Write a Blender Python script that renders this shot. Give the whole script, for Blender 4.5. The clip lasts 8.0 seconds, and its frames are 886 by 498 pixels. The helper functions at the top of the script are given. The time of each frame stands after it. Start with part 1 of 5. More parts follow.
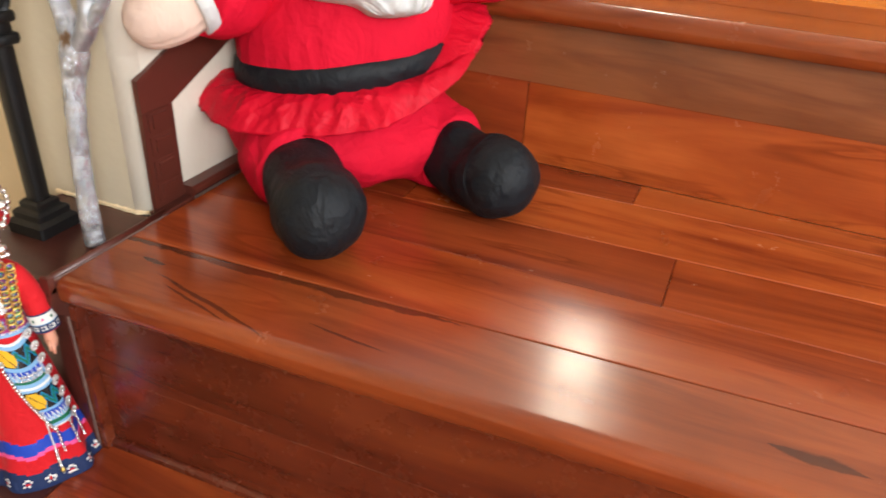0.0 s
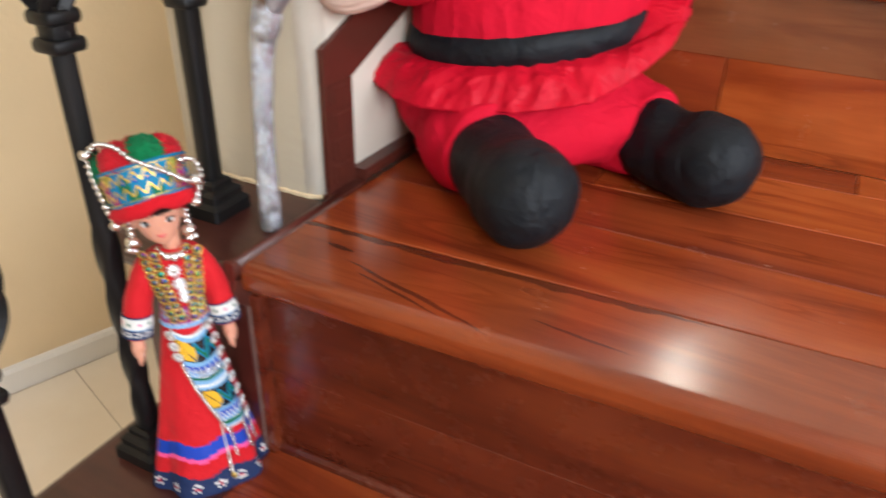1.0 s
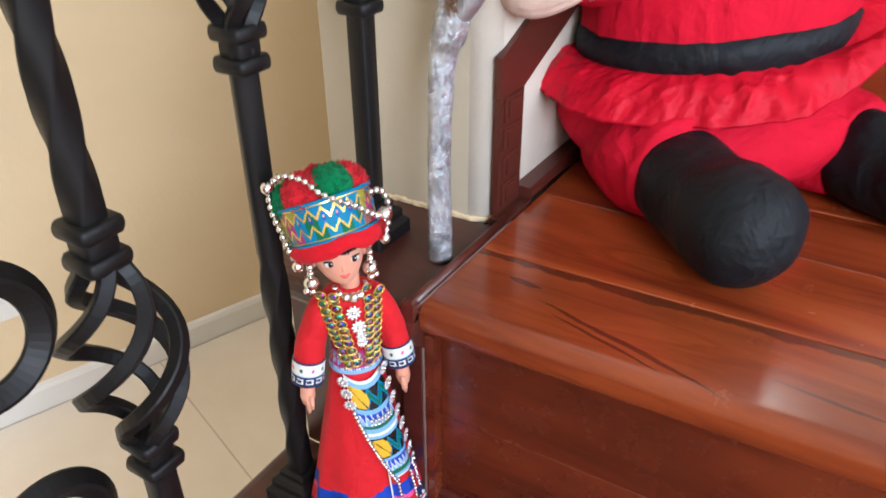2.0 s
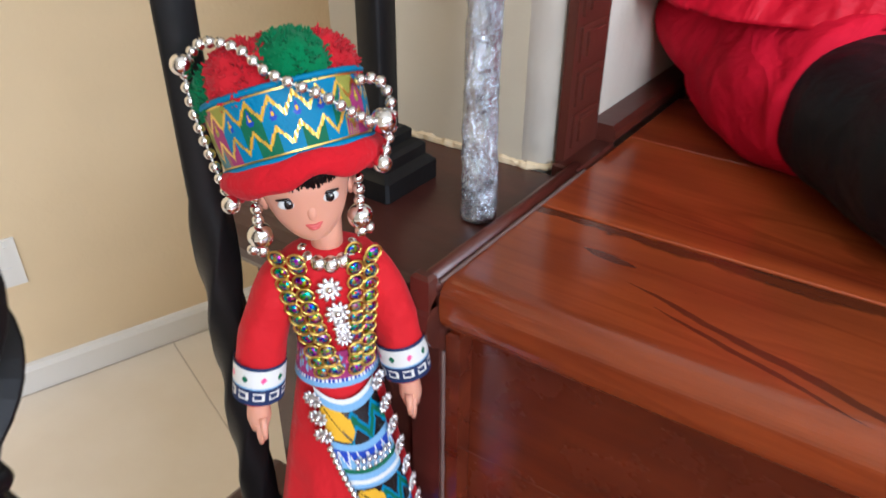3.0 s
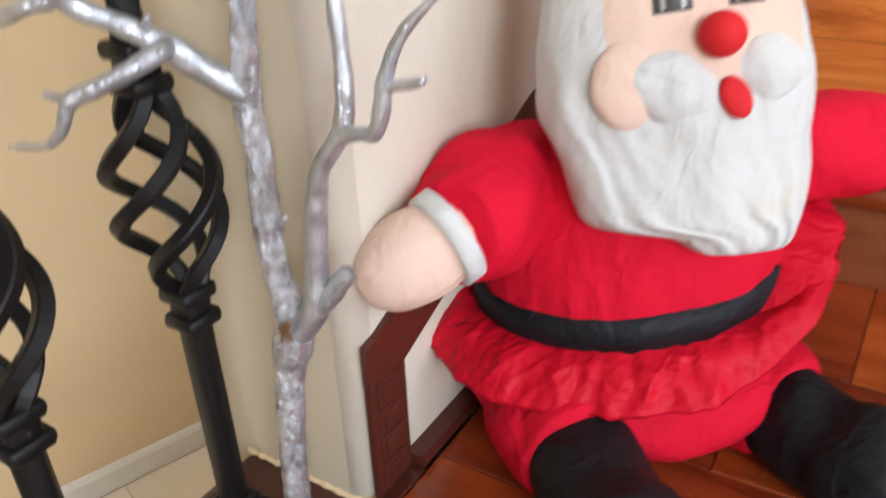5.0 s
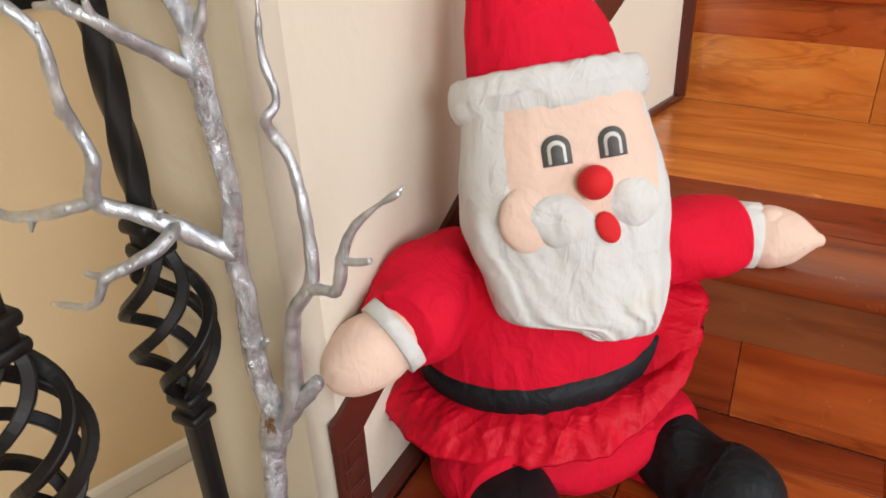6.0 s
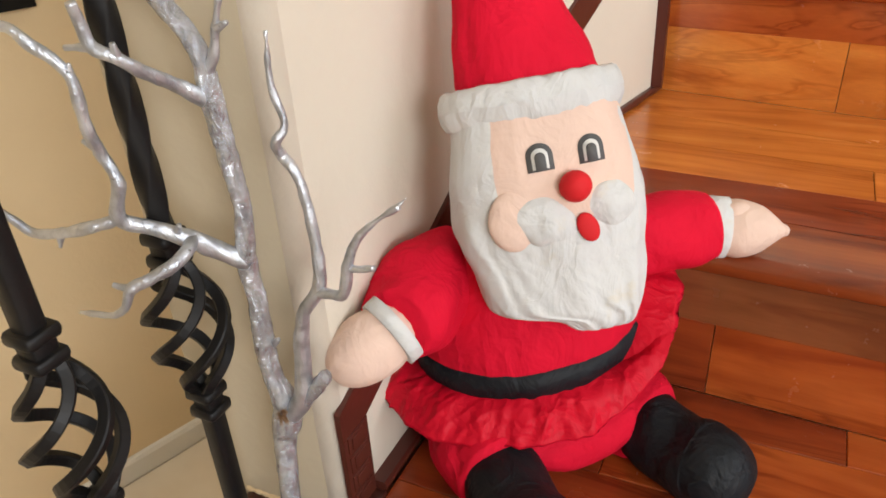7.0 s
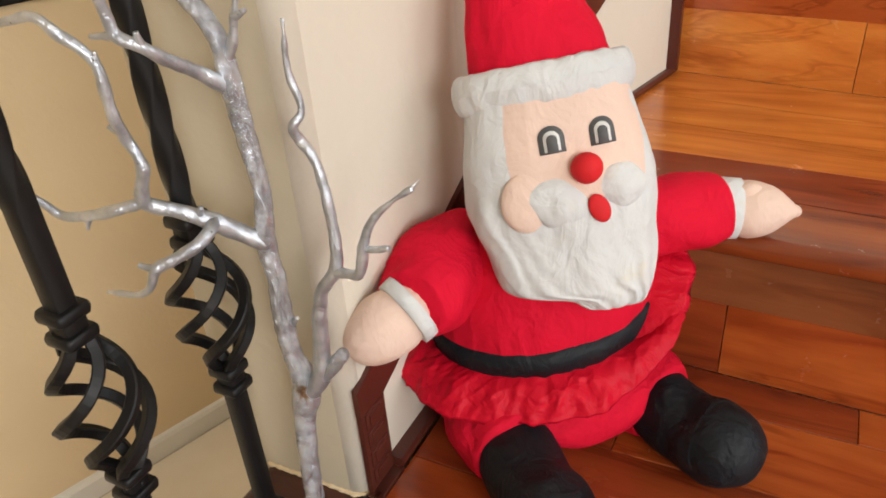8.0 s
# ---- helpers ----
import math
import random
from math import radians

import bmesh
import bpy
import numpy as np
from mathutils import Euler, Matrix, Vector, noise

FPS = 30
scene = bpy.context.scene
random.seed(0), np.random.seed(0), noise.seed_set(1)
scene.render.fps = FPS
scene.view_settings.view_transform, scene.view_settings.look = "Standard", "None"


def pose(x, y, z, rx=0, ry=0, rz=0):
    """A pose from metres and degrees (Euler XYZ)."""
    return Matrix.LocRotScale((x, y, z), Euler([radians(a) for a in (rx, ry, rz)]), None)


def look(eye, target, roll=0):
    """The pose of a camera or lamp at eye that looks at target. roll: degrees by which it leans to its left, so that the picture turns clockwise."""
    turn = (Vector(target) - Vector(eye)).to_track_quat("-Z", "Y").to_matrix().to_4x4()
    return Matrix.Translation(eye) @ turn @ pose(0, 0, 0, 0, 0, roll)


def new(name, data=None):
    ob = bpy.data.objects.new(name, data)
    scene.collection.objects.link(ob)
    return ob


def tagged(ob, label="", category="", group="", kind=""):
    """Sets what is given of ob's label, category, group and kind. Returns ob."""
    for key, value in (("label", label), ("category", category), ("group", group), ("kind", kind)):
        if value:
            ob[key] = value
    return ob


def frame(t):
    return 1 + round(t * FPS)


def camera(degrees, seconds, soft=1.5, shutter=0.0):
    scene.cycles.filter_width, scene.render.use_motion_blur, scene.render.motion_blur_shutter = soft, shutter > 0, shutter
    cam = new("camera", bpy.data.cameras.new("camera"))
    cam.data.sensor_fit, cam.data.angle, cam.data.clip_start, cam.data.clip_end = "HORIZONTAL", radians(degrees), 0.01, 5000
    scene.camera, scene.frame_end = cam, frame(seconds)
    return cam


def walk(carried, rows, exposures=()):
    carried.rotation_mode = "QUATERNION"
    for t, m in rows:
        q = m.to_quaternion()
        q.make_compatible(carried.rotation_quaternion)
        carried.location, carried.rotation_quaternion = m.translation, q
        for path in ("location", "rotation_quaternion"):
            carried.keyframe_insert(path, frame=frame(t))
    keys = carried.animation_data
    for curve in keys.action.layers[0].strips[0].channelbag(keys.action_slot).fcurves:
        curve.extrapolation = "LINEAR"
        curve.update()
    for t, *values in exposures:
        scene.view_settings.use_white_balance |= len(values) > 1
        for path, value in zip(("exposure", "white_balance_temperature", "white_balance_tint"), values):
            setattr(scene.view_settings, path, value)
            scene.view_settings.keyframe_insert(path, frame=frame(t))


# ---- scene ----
cam = camera(61.7, 8.0, 1.7, 0.5)
PATH = [
    (0, (-0.014, 0.044, 0.508), (-0.658, 1.652, -0.491), 3.0),
    (0.5, (-0.038, 0.045, 0.489), (-0.804, 1.614, -0.487), 1.8),
    (1, (-0.14, 0.045, 0.455), (-0.936, 1.593, -0.529), 1.3),
    (1.5, (-0.239, 0.045, 0.456), (-1.081, 1.562, -0.54), 0.4),
    (1.7, (-0.248, 0.044, 0.467), (-1.11, 1.542, -0.54), -0.1),
    (2.8, (-0.315, 0.163, 0.368), (-1.285, 1.546, -0.702), 0.3),
    (3, (-0.332, 0.182, 0.348), (-1.318, 1.574, -0.697), 0.4),
    (3.5, (-0.358, 0.209, 0.326), (-1.386, 1.599, -0.681), 0.1),
    (4, (-0.347, 0.218, 0.356), (-1.377, 1.632, -0.615), -1.0),
    (4.5, (-0.302, 0.225, 0.453), (-1.316, 1.695, -0.447), -1.7),
    (5, (-0.247, 0.221, 0.569), (-1.194, 1.717, -0.362), -2.2),
    (5.2, (-0.233, 0.213, 0.604), (-1.15, 1.718, -0.34), -2.3),
    (6.3, (-0.199, 0.157, 0.703), (-1.007, 1.718, -0.252), -2.7),
    (6.5, (-0.198, 0.153, 0.708), (-0.995, 1.71, -0.262), -2.8),
    (7, (-0.193, 0.139, 0.725), (-0.98, 1.682, -0.275), -3.5),
    (7.5, (-0.186, 0.134, 0.73), (-0.986, 1.655, -0.293), -4.0),
    (8, (-0.184, 0.129, 0.729), (-1.009, 1.631, -0.303), -4.6),
]
EXPOSURES = [(0, 0.36, 6250, 10), (1, 0.3, 5850, 10), (1.7, 0.42, 5500, 10), (3, 0.2, 5350, 10), (3.7, 0.1, 5350, 10), (4.5, 0.45, 5450, 10), (5.1, 0.08, 5900, 10), (6.5, -0.03, 6300, 10), (8, -0.06, 6400, 10)]
walk(cam, [(t, look(eye, target, roll)) for t, eye, target, roll in PATH], EXPOSURES)

# ---- light ----
world = bpy.data.worlds.new("world")
scene.world = world
world.use_nodes = True
wn = world.node_tree.nodes
sky = wn.new("ShaderNodeTexSky")
sky.sky_type, sky.sun_disc, sky.sun_elevation, sky.sun_rotation = "NISHITA", False, radians(40), radians(70)
world.node_tree.links.new(sky.outputs[0], wn["Background"].inputs[0])
wn["Background"].inputs[1].default_value = 0.12


def window_light(name, place, target, width, height, watts, colour):
    data = bpy.data.lights.new(name, "AREA")
    data.shape, data.size, data.size_y, data.energy, data.color = "RECTANGLE", width, height, watts, colour
    ob = new(name, data)
    ob.matrix_world = look(place, target)
    return ob


window_light("window_light_east", (5.92, 0.0, 2.85), (-0.8, 0.4, 0.0), 4.4, 2.4, 135, (0.96, 0.98, 1.0))
window_light("window_light_stair", (-0.54, 2.57, 1.95), (-0.3, 0.4, 0.2), 0.46, 0.60, 15, (1.0, 0.90, 0.68))
window_light("window_light_south", (4.2, -3.66, 2.25), (-1.3, 0.9, -0.2), 2.4, 2.4, 300, (1.0, 0.985, 0.96))


# ---- materials ----
def material(name, base, rough=0.5, metal=0.0, coat=0.0, spec=0.5):
    m = bpy.data.materials.new(name)
    m.use_nodes = True
    b = m.node_tree.nodes["Principled BSDF"]
    b.inputs["Base Color"].default_value = (*base, 1)
    b.inputs["Roughness"].default_value, b.inputs["Metallic"].default_value = rough, metal
    b.inputs["Coat Weight"].default_value, b.inputs["Specular IOR Level"].default_value = coat, spec
    b.inputs["Coat Roughness"].default_value = 0.14
    return m


def node(m, kind, **kw):
    n = m.node_tree.nodes.new(kind)
    for k, v in kw.items():
        n.inputs[k.replace("_", " ")].default_value = v
    return n


def link(m, a, b):
    m.node_tree.links.new(a, b)


def coords(m, scale=(1, 1, 1), per_object=False):
    tc = node(m, "ShaderNodeTexCoord")
    mp = node(m, "ShaderNodeMapping")
    mp.inputs["Scale"].default_value = scale
    link(m, tc.outputs["Object"], mp.inputs["Vector"])
    if per_object:
        info = node(m, "ShaderNodeObjectInfo")
        mul = node(m, "ShaderNodeVectorMath")
        mul.operation = "SCALE"
        mul.inputs[0].default_value = (13.0, 7.0, 5.0)
        link(m, info.outputs["Random"], mul.inputs["Scale"])
        link(m, mul.outputs[0], mp.inputs["Location"])
    return mp.outputs["Vector"]


def ramp(m, fac, stops):
    r = node(m, "ShaderNodeValToRGB")
    els = r.color_ramp.elements
    while len(els) < len(stops):
        els.new(0.5)
    for e, (p, c) in zip(els, stops):
        e.position, e.color = p, (*c, 1)
    link(m, fac, r.inputs[0])
    return r.outputs[0]


def noise_tex(m, vec, scale, detail=4.0, rough=0.55, distortion=0.0):
    n = node(m, "ShaderNodeTexNoise", Scale=scale, Detail=detail, Roughness=rough, Distortion=distortion)
    link(m, vec, n.inputs["Vector"])
    return n.outputs["Fac"]


def mix(m, fac, a, b, blend="MIX"):
    n = m.node_tree.nodes.new("ShaderNodeMix")
    n.data_type, n.blend_type = "RGBA", blend
    for socket, value in ((n.inputs["Factor"], fac), (n.inputs["A"], a), (n.inputs["B"], b)):
        if isinstance(value, (int, float)):
            socket.default_value = value
        elif isinstance(value, tuple):
            socket.default_value = (*value, 1)
        else:
            link(m, value, socket)
    return n.outputs["Result"]


def bump(m, height, strength, distance):
    n = node(m, "ShaderNodeBump", Strength=strength, Distance=distance)
    link(m, height, n.inputs["Height"])
    link(m, n.outputs[0], m.node_tree.nodes["Principled BSDF"].inputs["Normal"])


def paint_in(m, colour, slot="Base Color"):
    link(m, colour, m.node_tree.nodes["Principled BSDF"].inputs[slot])


def wood(name, dark, mid, light, rough=0.20, streak=0.55):
    """Varnished hardwood, grain along x."""
    m = material(name, mid, rough, coat=0.3)
    v = coords(m, (1.0, 7.0, 7.0), True)
    big = noise_tex(m, v, 2.4, 4.0, 0.55, 0.9)
    c = ramp(m, big, [(0.28, dark), (0.5, mid), (0.75, light)])
    cloud = noise_tex(m, coords(m, (1.6, 3.0, 3.0), True), 5.0, 3.0, 0.5, 0.4)
    c = mix(m, 0.5, c, ramp(m, cloud, [(0.3, (0.62, 0.55, 0.5)), (0.7, (1.0, 1.0, 1.0))]), "MULTIPLY")
    fine = noise_tex(m, coords(m, (3.0, 90.0, 90.0), True), 6.0, 5.0, 0.6)
    c = mix(m, 0.22, c, ramp(m, fine, [(0.3, (0.55, 0.5, 0.48)), (0.7, (1.0, 1.0, 1.0))]), "MULTIPLY")
    fig = noise_tex(m, coords(m, (1.3, 11.0, 11.0), True), 1.7, 3.0, 0.5, 1.6)
    lo = 1 - streak
    dk = ramp(m, fig, [(0.56, (1, 1, 1)), (0.62, (lo + 0.1, lo, lo)), (0.64, (1, 0.95, 0.9)), (0.67, (lo + 0.25, lo + 0.2, lo + 0.2)), (0.72, (1, 1, 1))])
    c = mix(m, 0.75, c, dk, "MULTIPLY")
    paint_in(m, c)
    wear = noise_tex(m, coords(m, (1, 1, 1)), 25.0, 5.0, 0.65)
    paint_in(m, ramp(m, wear, [(0.3, (rough - 0.04,) * 3), (0.75, (rough + 0.10,) * 3)]), "Roughness")
    wavy = noise_tex(m, coords(m, (1, 1, 1), True), 9.0, 2.0)
    n1 = node(m, "ShaderNodeBump", Strength=0.05, Distance=0.01)
    n2 = node(m, "ShaderNodeBump", Strength=0.03, Distance=0.001)
    link(m, wavy, n1.inputs["Height"])
    link(m, fine, n2.inputs["Height"])
    link(m, n1.outputs[0], n2.inputs["Normal"])
    link(m, n2.outputs[0], m.node_tree.nodes["Principled BSDF"].inputs["Normal"])
    return m


def arith(m, kind, a, b=0.0, clamp=False):
    n = m.node_tree.nodes.new("ShaderNodeMath")
    n.operation, n.use_clamp = kind, clamp
    for socket, value in zip(n.inputs, (a, b)):
        if isinstance(value, (int, float)):
            socket.default_value = value
        else:
            link(m, value, socket)
    return n.outputs[0]


def dark_streak(m, x0, y0, x1, y1, wide):
    """A dark mineral streak in the board's face, from one point of the plan to another."""
    socket = m.node_tree.nodes["Principled BSDF"].inputs["Base Color"]
    under = socket.links[0].from_socket
    sep = node(m, "ShaderNodeSeparateXYZ")
    link(m, coords(m), sep.inputs[0])
    waver = arith(m, "MULTIPLY", arith(m, "SUBTRACT", noise_tex(m, coords(m, (1, 2, 2)), 22.0, 4.0, 0.6), 0.5), wide * 3.0)
    length = math.hypot(x1 - x0, y1 - y0)
    ux, uy = (x1 - x0) / length, (y1 - y0) / length
    px, py = arith(m, "SUBTRACT", sep.outputs[0], x0), arith(m, "SUBTRACT", sep.outputs[1], y0)
    along = arith(m, "DIVIDE", arith(m, "ADD", arith(m, "MULTIPLY", px, ux), arith(m, "MULTIPLY", py, uy)), length)
    across = arith(m, "ADD", arith(m, "SUBTRACT", arith(m, "MULTIPLY", py, ux), arith(m, "MULTIPLY", px, uy)), waver)
    taper = arith(m, "MULTIPLY", arith(m, "MULTIPLY", along, arith(m, "SUBTRACT", 1.0, along)), 4.0, True)
    half = arith(m, "ADD", arith(m, "MULTIPLY", taper, wide), 0.00001)
    inside = arith(m, "SUBTRACT", 1.0, arith(m, "DIVIDE", arith(m, "ABSOLUTE", across), half))
    mask = arith(m, "MULTIPLY", inside, 3.0, True)
    link(m, mix(m, arith(m, "MULTIPLY", mask, 0.7), under, (0.035, 0.010, 0.006)), socket)


WOOD_MID = wood("wood_mid", (0.26, 0.041, 0.010), (0.44, 0.092, 0.018), (0.59, 0.155, 0.031))
# orange wood of the upper boards, lightened further for the brighter light up there
WOOD_GOLD_LIT = wood("wood_gold_lit", (0.44, 0.115, 0.017), (0.70, 0.225, 0.038), (0.84, 0.34, 0.070), streak=0.4)
WOOD_RED = wood("wood_red", (0.17, 0.027, 0.009), (0.29, 0.052, 0.014), (0.39, 0.083, 0.020))
WOOD_BROWN = wood("wood_brown", (0.14, 0.042, 0.016), (0.26, 0.085, 0.030), (0.34, 0.12, 0.046), streak=0.2)
WOOD_FIGURED = wood("wood_figured", (0.12, 0.021, 0.008), (0.28, 0.058, 0.014), (0.42, 0.106, 0.024), streak=0.45)
WOOD_STREAKED = wood("wood_streaked", (0.15, 0.026, 0.009), (0.30, 0.062, 0.015), (0.42, 0.100, 0.023), streak=0.3)
for x0, y0, x1, y1, wide in ((-0.50, 0.4575, -0.16, 0.4700, 0.0075), (-0.44, 0.4400, -0.415, 0.4360, 0.003), (-0.415, 0.4250, -0.285, 0.3920, 0.0026), (-0.40, 0.4150, -0.32, 0.3930, 0.0016), (-0.27, 0.4200, -0.20, 0.4140, 0.0016), (0.05, 0.4400, 0.11, 0.4380, 0.006)):
    dark_streak(WOOD_STREAKED, x0, y0, x1, y1, wide)
WOOD_MIDRED = wood("wood_midred", (0.20, 0.031, 0.009), (0.35, 0.066, 0.015), (0.47, 0.110, 0.024), streak=0.4)
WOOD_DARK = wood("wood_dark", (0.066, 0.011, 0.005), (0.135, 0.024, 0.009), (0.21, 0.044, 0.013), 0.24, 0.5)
TRIM_PAINT = material("trim_paint", (0.080, 0.019, 0.012), 0.34)
bump(TRIM_PAINT, noise_tex(TRIM_PAINT, coords(TRIM_PAINT), 90.0), 0.12, 0.002)
CAULK = material("caulk", (0.14, 0.085, 0.07), 0.7)
BOARD_PAINT = material("board_paint", (0.045, 0.016, 0.010), 0.3, coat=0.15)
paint_in(BOARD_PAINT, ramp(BOARD_PAINT, noise_tex(BOARD_PAINT, coords(BOARD_PAINT, (1, 6, 6)), 8.0), [(0.3, (0.046, 0.012, 0.009)), (0.7, (0.082, 0.023, 0.015))]))
bump(BOARD_PAINT, noise_tex(BOARD_PAINT, coords(BOARD_PAINT), 60.0), 0.1, 0.002)


def plaster(name, base):
    m = material(name, base, 0.75, spec=0.3)
    v = coords(m)
    blot = noise_tex(m, v, 3.0, 3.0)
    lo = tuple(c * 0.93 for c in base)
    paint_in(m, ramp(m, blot, [(0.3, lo), (0.7, base)]))
    bump(m, noise_tex(m, v, 70.0, 3.0, 0.5), 0.35, 0.003)
    return m


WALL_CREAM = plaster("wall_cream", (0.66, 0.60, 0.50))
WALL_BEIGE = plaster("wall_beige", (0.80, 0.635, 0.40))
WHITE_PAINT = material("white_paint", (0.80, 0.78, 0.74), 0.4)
# cream plaster darkened and greyed: the end face's shade is put into its colour
WALL_END_SHADE = plaster("wall_end_shade", (0.56, 0.49, 0.365))
CEILING_PAINT = plaster("ceiling_paint", (0.82, 0.80, 0.76))
GROUT = material("grout", (0.58, 0.50, 0.41), 0.8)
TILE = material("tile", (0.72, 0.60, 0.47), 0.28)
paint_in(TILE, ramp(TILE, noise_tex(TILE, coords(TILE, per_object=True), 5.0, 5.0), [(0.3, (0.79, 0.70, 0.58)), (0.7, (0.86, 0.78, 0.67))]))
IRON = material("iron", (0.007, 0.0065, 0.0065), 0.45, spec=0.25)
bump(IRON, noise_tex(IRON, coords(IRON), 160.0, 3.0), 0.18, 0.001)
def silver(name, relief, rough, scale, worn_at):
    m = material(name, (0.44, 0.46, 0.50), rough, metal=0.75)
    v = coords(m)
    worn = ramp(m, noise_tex(m, v, 150.0, 5.0, 0.7), [(worn_at, (0, 0, 0)), (worn_at + 0.07, (1, 1, 1))])
    tone = ramp(m, noise_tex(m, v, 60.0, 3.0), [(0.3, (0.36, 0.38, 0.42)), (0.7, (0.66, 0.69, 0.74))])
    paint_in(m, mix(m, worn, tone, (0.11, 0.10, 0.09)))
    coarse = noise_tex(m, coords(m, (1, 1, 0.35)), scale, 5.0, 0.65, 0.5)
    bump(m, coarse, relief, 0.006)
    return m


SILVER = silver("silver_paint", 0.5, 0.32, 130.0, 0.64)
SILVER_BARK = silver("silver_bark", 1.0, 0.25, 200.0, 0.60)
BARK = material("bark", (0.16, 0.08, 0.03), 0.8)
bump(BARK, noise_tex(BARK, coords(BARK), 300.0), 0.6, 0.003)


def cloth(name, base, rough=0.75, fold=0.3, weave=0.15, sheen=0.0, scale=22.0, crease=0.0, soil=None, spec=0.25):
    """Sewn cloth: soft folds, sharp creases, weave and soiled patches."""
    m = material(name, base, rough, spec=spec)
    m.node_tree.nodes["Principled BSDF"].inputs["Sheen Weight"].default_value = sheen
    v = coords(m)
    blot = noise_tex(m, v, 14.0, 4.0)
    c = ramp(m, blot, [(0.3, tuple(c * 0.88 for c in base)), (0.7, base)])
    if soil:
        c = mix(m, ramp(m, noise_tex(m, v, 17.0, 6.0, 0.65), [(0.57, (0, 0, 0)), (0.78, (1, 1, 1))]), c, soil)
    paint_in(m, c)
    bumps = [(noise_tex(m, v, scale, 3.0, 0.5, 0.35), fold, 0.012), (noise_tex(m, v, 900.0, 2.0), weave, 0.0006)]
    if crease:
        lines = noise_tex(m, coords(m, (1.2, 1.2, 0.7)), 30.0, 4.0, 0.5, 0.7)
        bumps.insert(1, (ramp(m, lines, [(0.34, (0, 0, 0)), (0.49, (1, 1, 1)), (0.53, (0.8, 0.8, 0.8)), (0.68, (0.1, 0.1, 0.1))]), crease, 0.0022))
    last = None
    for height, strength, distance in bumps:
        n = node(m, "ShaderNodeBump", Strength=strength, Distance=distance)
        link(m, height, n.inputs["Height"])
        if last:
            link(m, last, n.inputs["Normal"])
        last = n.outputs[0]
    link(m, last, m.node_tree.nodes["Principled BSDF"].inputs["Normal"])
    return m


SUIT_RED = cloth("suit_red", (0.62, 0.007, 0.030), 0.75, 0.42, 0.15, scale=30.0, crease=0.52, spec=0.09)
SATIN_RED = cloth("satin_red", (0.56, 0.004, 0.021), 0.50, 0.6, 0.04, scale=26.0, crease=0.55, spec=0.15)
BOOT_BLACK = cloth("boot_black", (0.007, 0.009, 0.012), 0.58, 0.42, 0.15, scale=30.0, crease=0.5)
PLUSH_WHITE = cloth("plush_white", (0.63, 0.635, 0.63), 0.85, 0.42, 0.25, scale=30.0, crease=0.42, soil=(0.62, 0.53, 0.36))
PLUSH_SKIN = cloth("plush_skin", (0.74, 0.545, 0.45), 0.75, 0.32, scale=28.0, crease=0.3, soil=(0.79, 0.56, 0.44))
NOSE_RED = cloth("nose_red", (0.62, 0.015, 0.02), 0.7, 0.05)
EYE_GREY = cloth("eye_grey", (0.11, 0.11, 0.11), 0.7, 0.0)
EYE_WHITE = cloth("eye_white", (0.75, 0.75, 0.72), 0.7, 0.0)


# ---- building helpers ----
def finish(name, bm, mats, parent=None, label="", smooth=True):
    me = bpy.data.meshes.new(name)
    bmesh.ops.recalc_face_normals(bm, faces=bm.faces)
    bm.to_mesh(me)
    bm.free()
    for m in mats if isinstance(mats, (list, tuple)) else [mats]:
        me.materials.append(m)
    if smooth:
        me.polygons.foreach_set("use_smooth", [True] * len(me.polygons))
    ob = new(name, me)
    if parent:
        ob.parent = parent
        if parent.type == "EMPTY":
            ob.matrix_parent_inverse = Matrix.Translation(-parent.location)
    if label:
        ob["label"] = label
    return ob


def part(name, bm, mats, parent, label="", smooth=False):
    return finish(name, bm, mats, parent, label, smooth)


def empty(name, place=(0, 0, 0), label="", category="", group="", kind=""):
    ob = new(name)
    ob.location = place
    ob.empty_display_size = 0.02
    return tagged(ob, label, category, group, kind)


def loft(bm, rings, mat=0, caps=(True, True), wrap=True):
    """Skins rings of points, all of one count."""
    made = [[bm.verts.new(p) for p in r] for r in rings]
    for a, b in zip(made, made[1:]):
        n = len(a)
        for i in range(n if wrap else n - 1):
            k = (i + 1) % n
            bm.faces.new((a[i], a[k], b[k], b[i])).material_index = mat
    if wrap:
        for r, on in ((made[0], caps[0]), (made[-1], caps[1])):
            if on:
                bm.faces.new(r).material_index = mat
    return made


def prism(bm, outline, z0, z1, bevel=0.0, mat=0):
    """An upright prism over a plan outline, with its top edge chamfered."""
    c = Vector((sum(p[0] for p in outline) / len(outline), sum(p[1] for p in outline) / len(outline)))
    rings = [[(p[0], p[1], z0) for p in outline], [(p[0], p[1], z1 - bevel) for p in outline]]
    if bevel:
        top = []
        for p in outline:
            d = c - Vector(p[:2])
            d = Vector((math.copysign(min(bevel, abs(d.x)), d.x), math.copysign(min(bevel, abs(d.y)), d.y)))
            top.append((p[0] + d.x, p[1] + d.y, z1))
        rings.append(top)
    loft(bm, rings, mat)


def box(bm, a, b, mat=0, bevel=0.0):
    prism(bm, [(a[0], a[1]), (b[0], a[1]), (b[0], b[1]), (a[0], b[1])], a[2], b[2], bevel, mat)


def ball(bm, c, r, mat=0, nu=10, nv=7):
    c = Vector(c)
    rr = (r, r, r) if isinstance(r, (int, float)) else r
    blob(bm, c, Vector((rr[0], 0, 0)), Vector((0, rr[1], 0)), Vector((0, 0, rr[2])), mat, nu, nv)


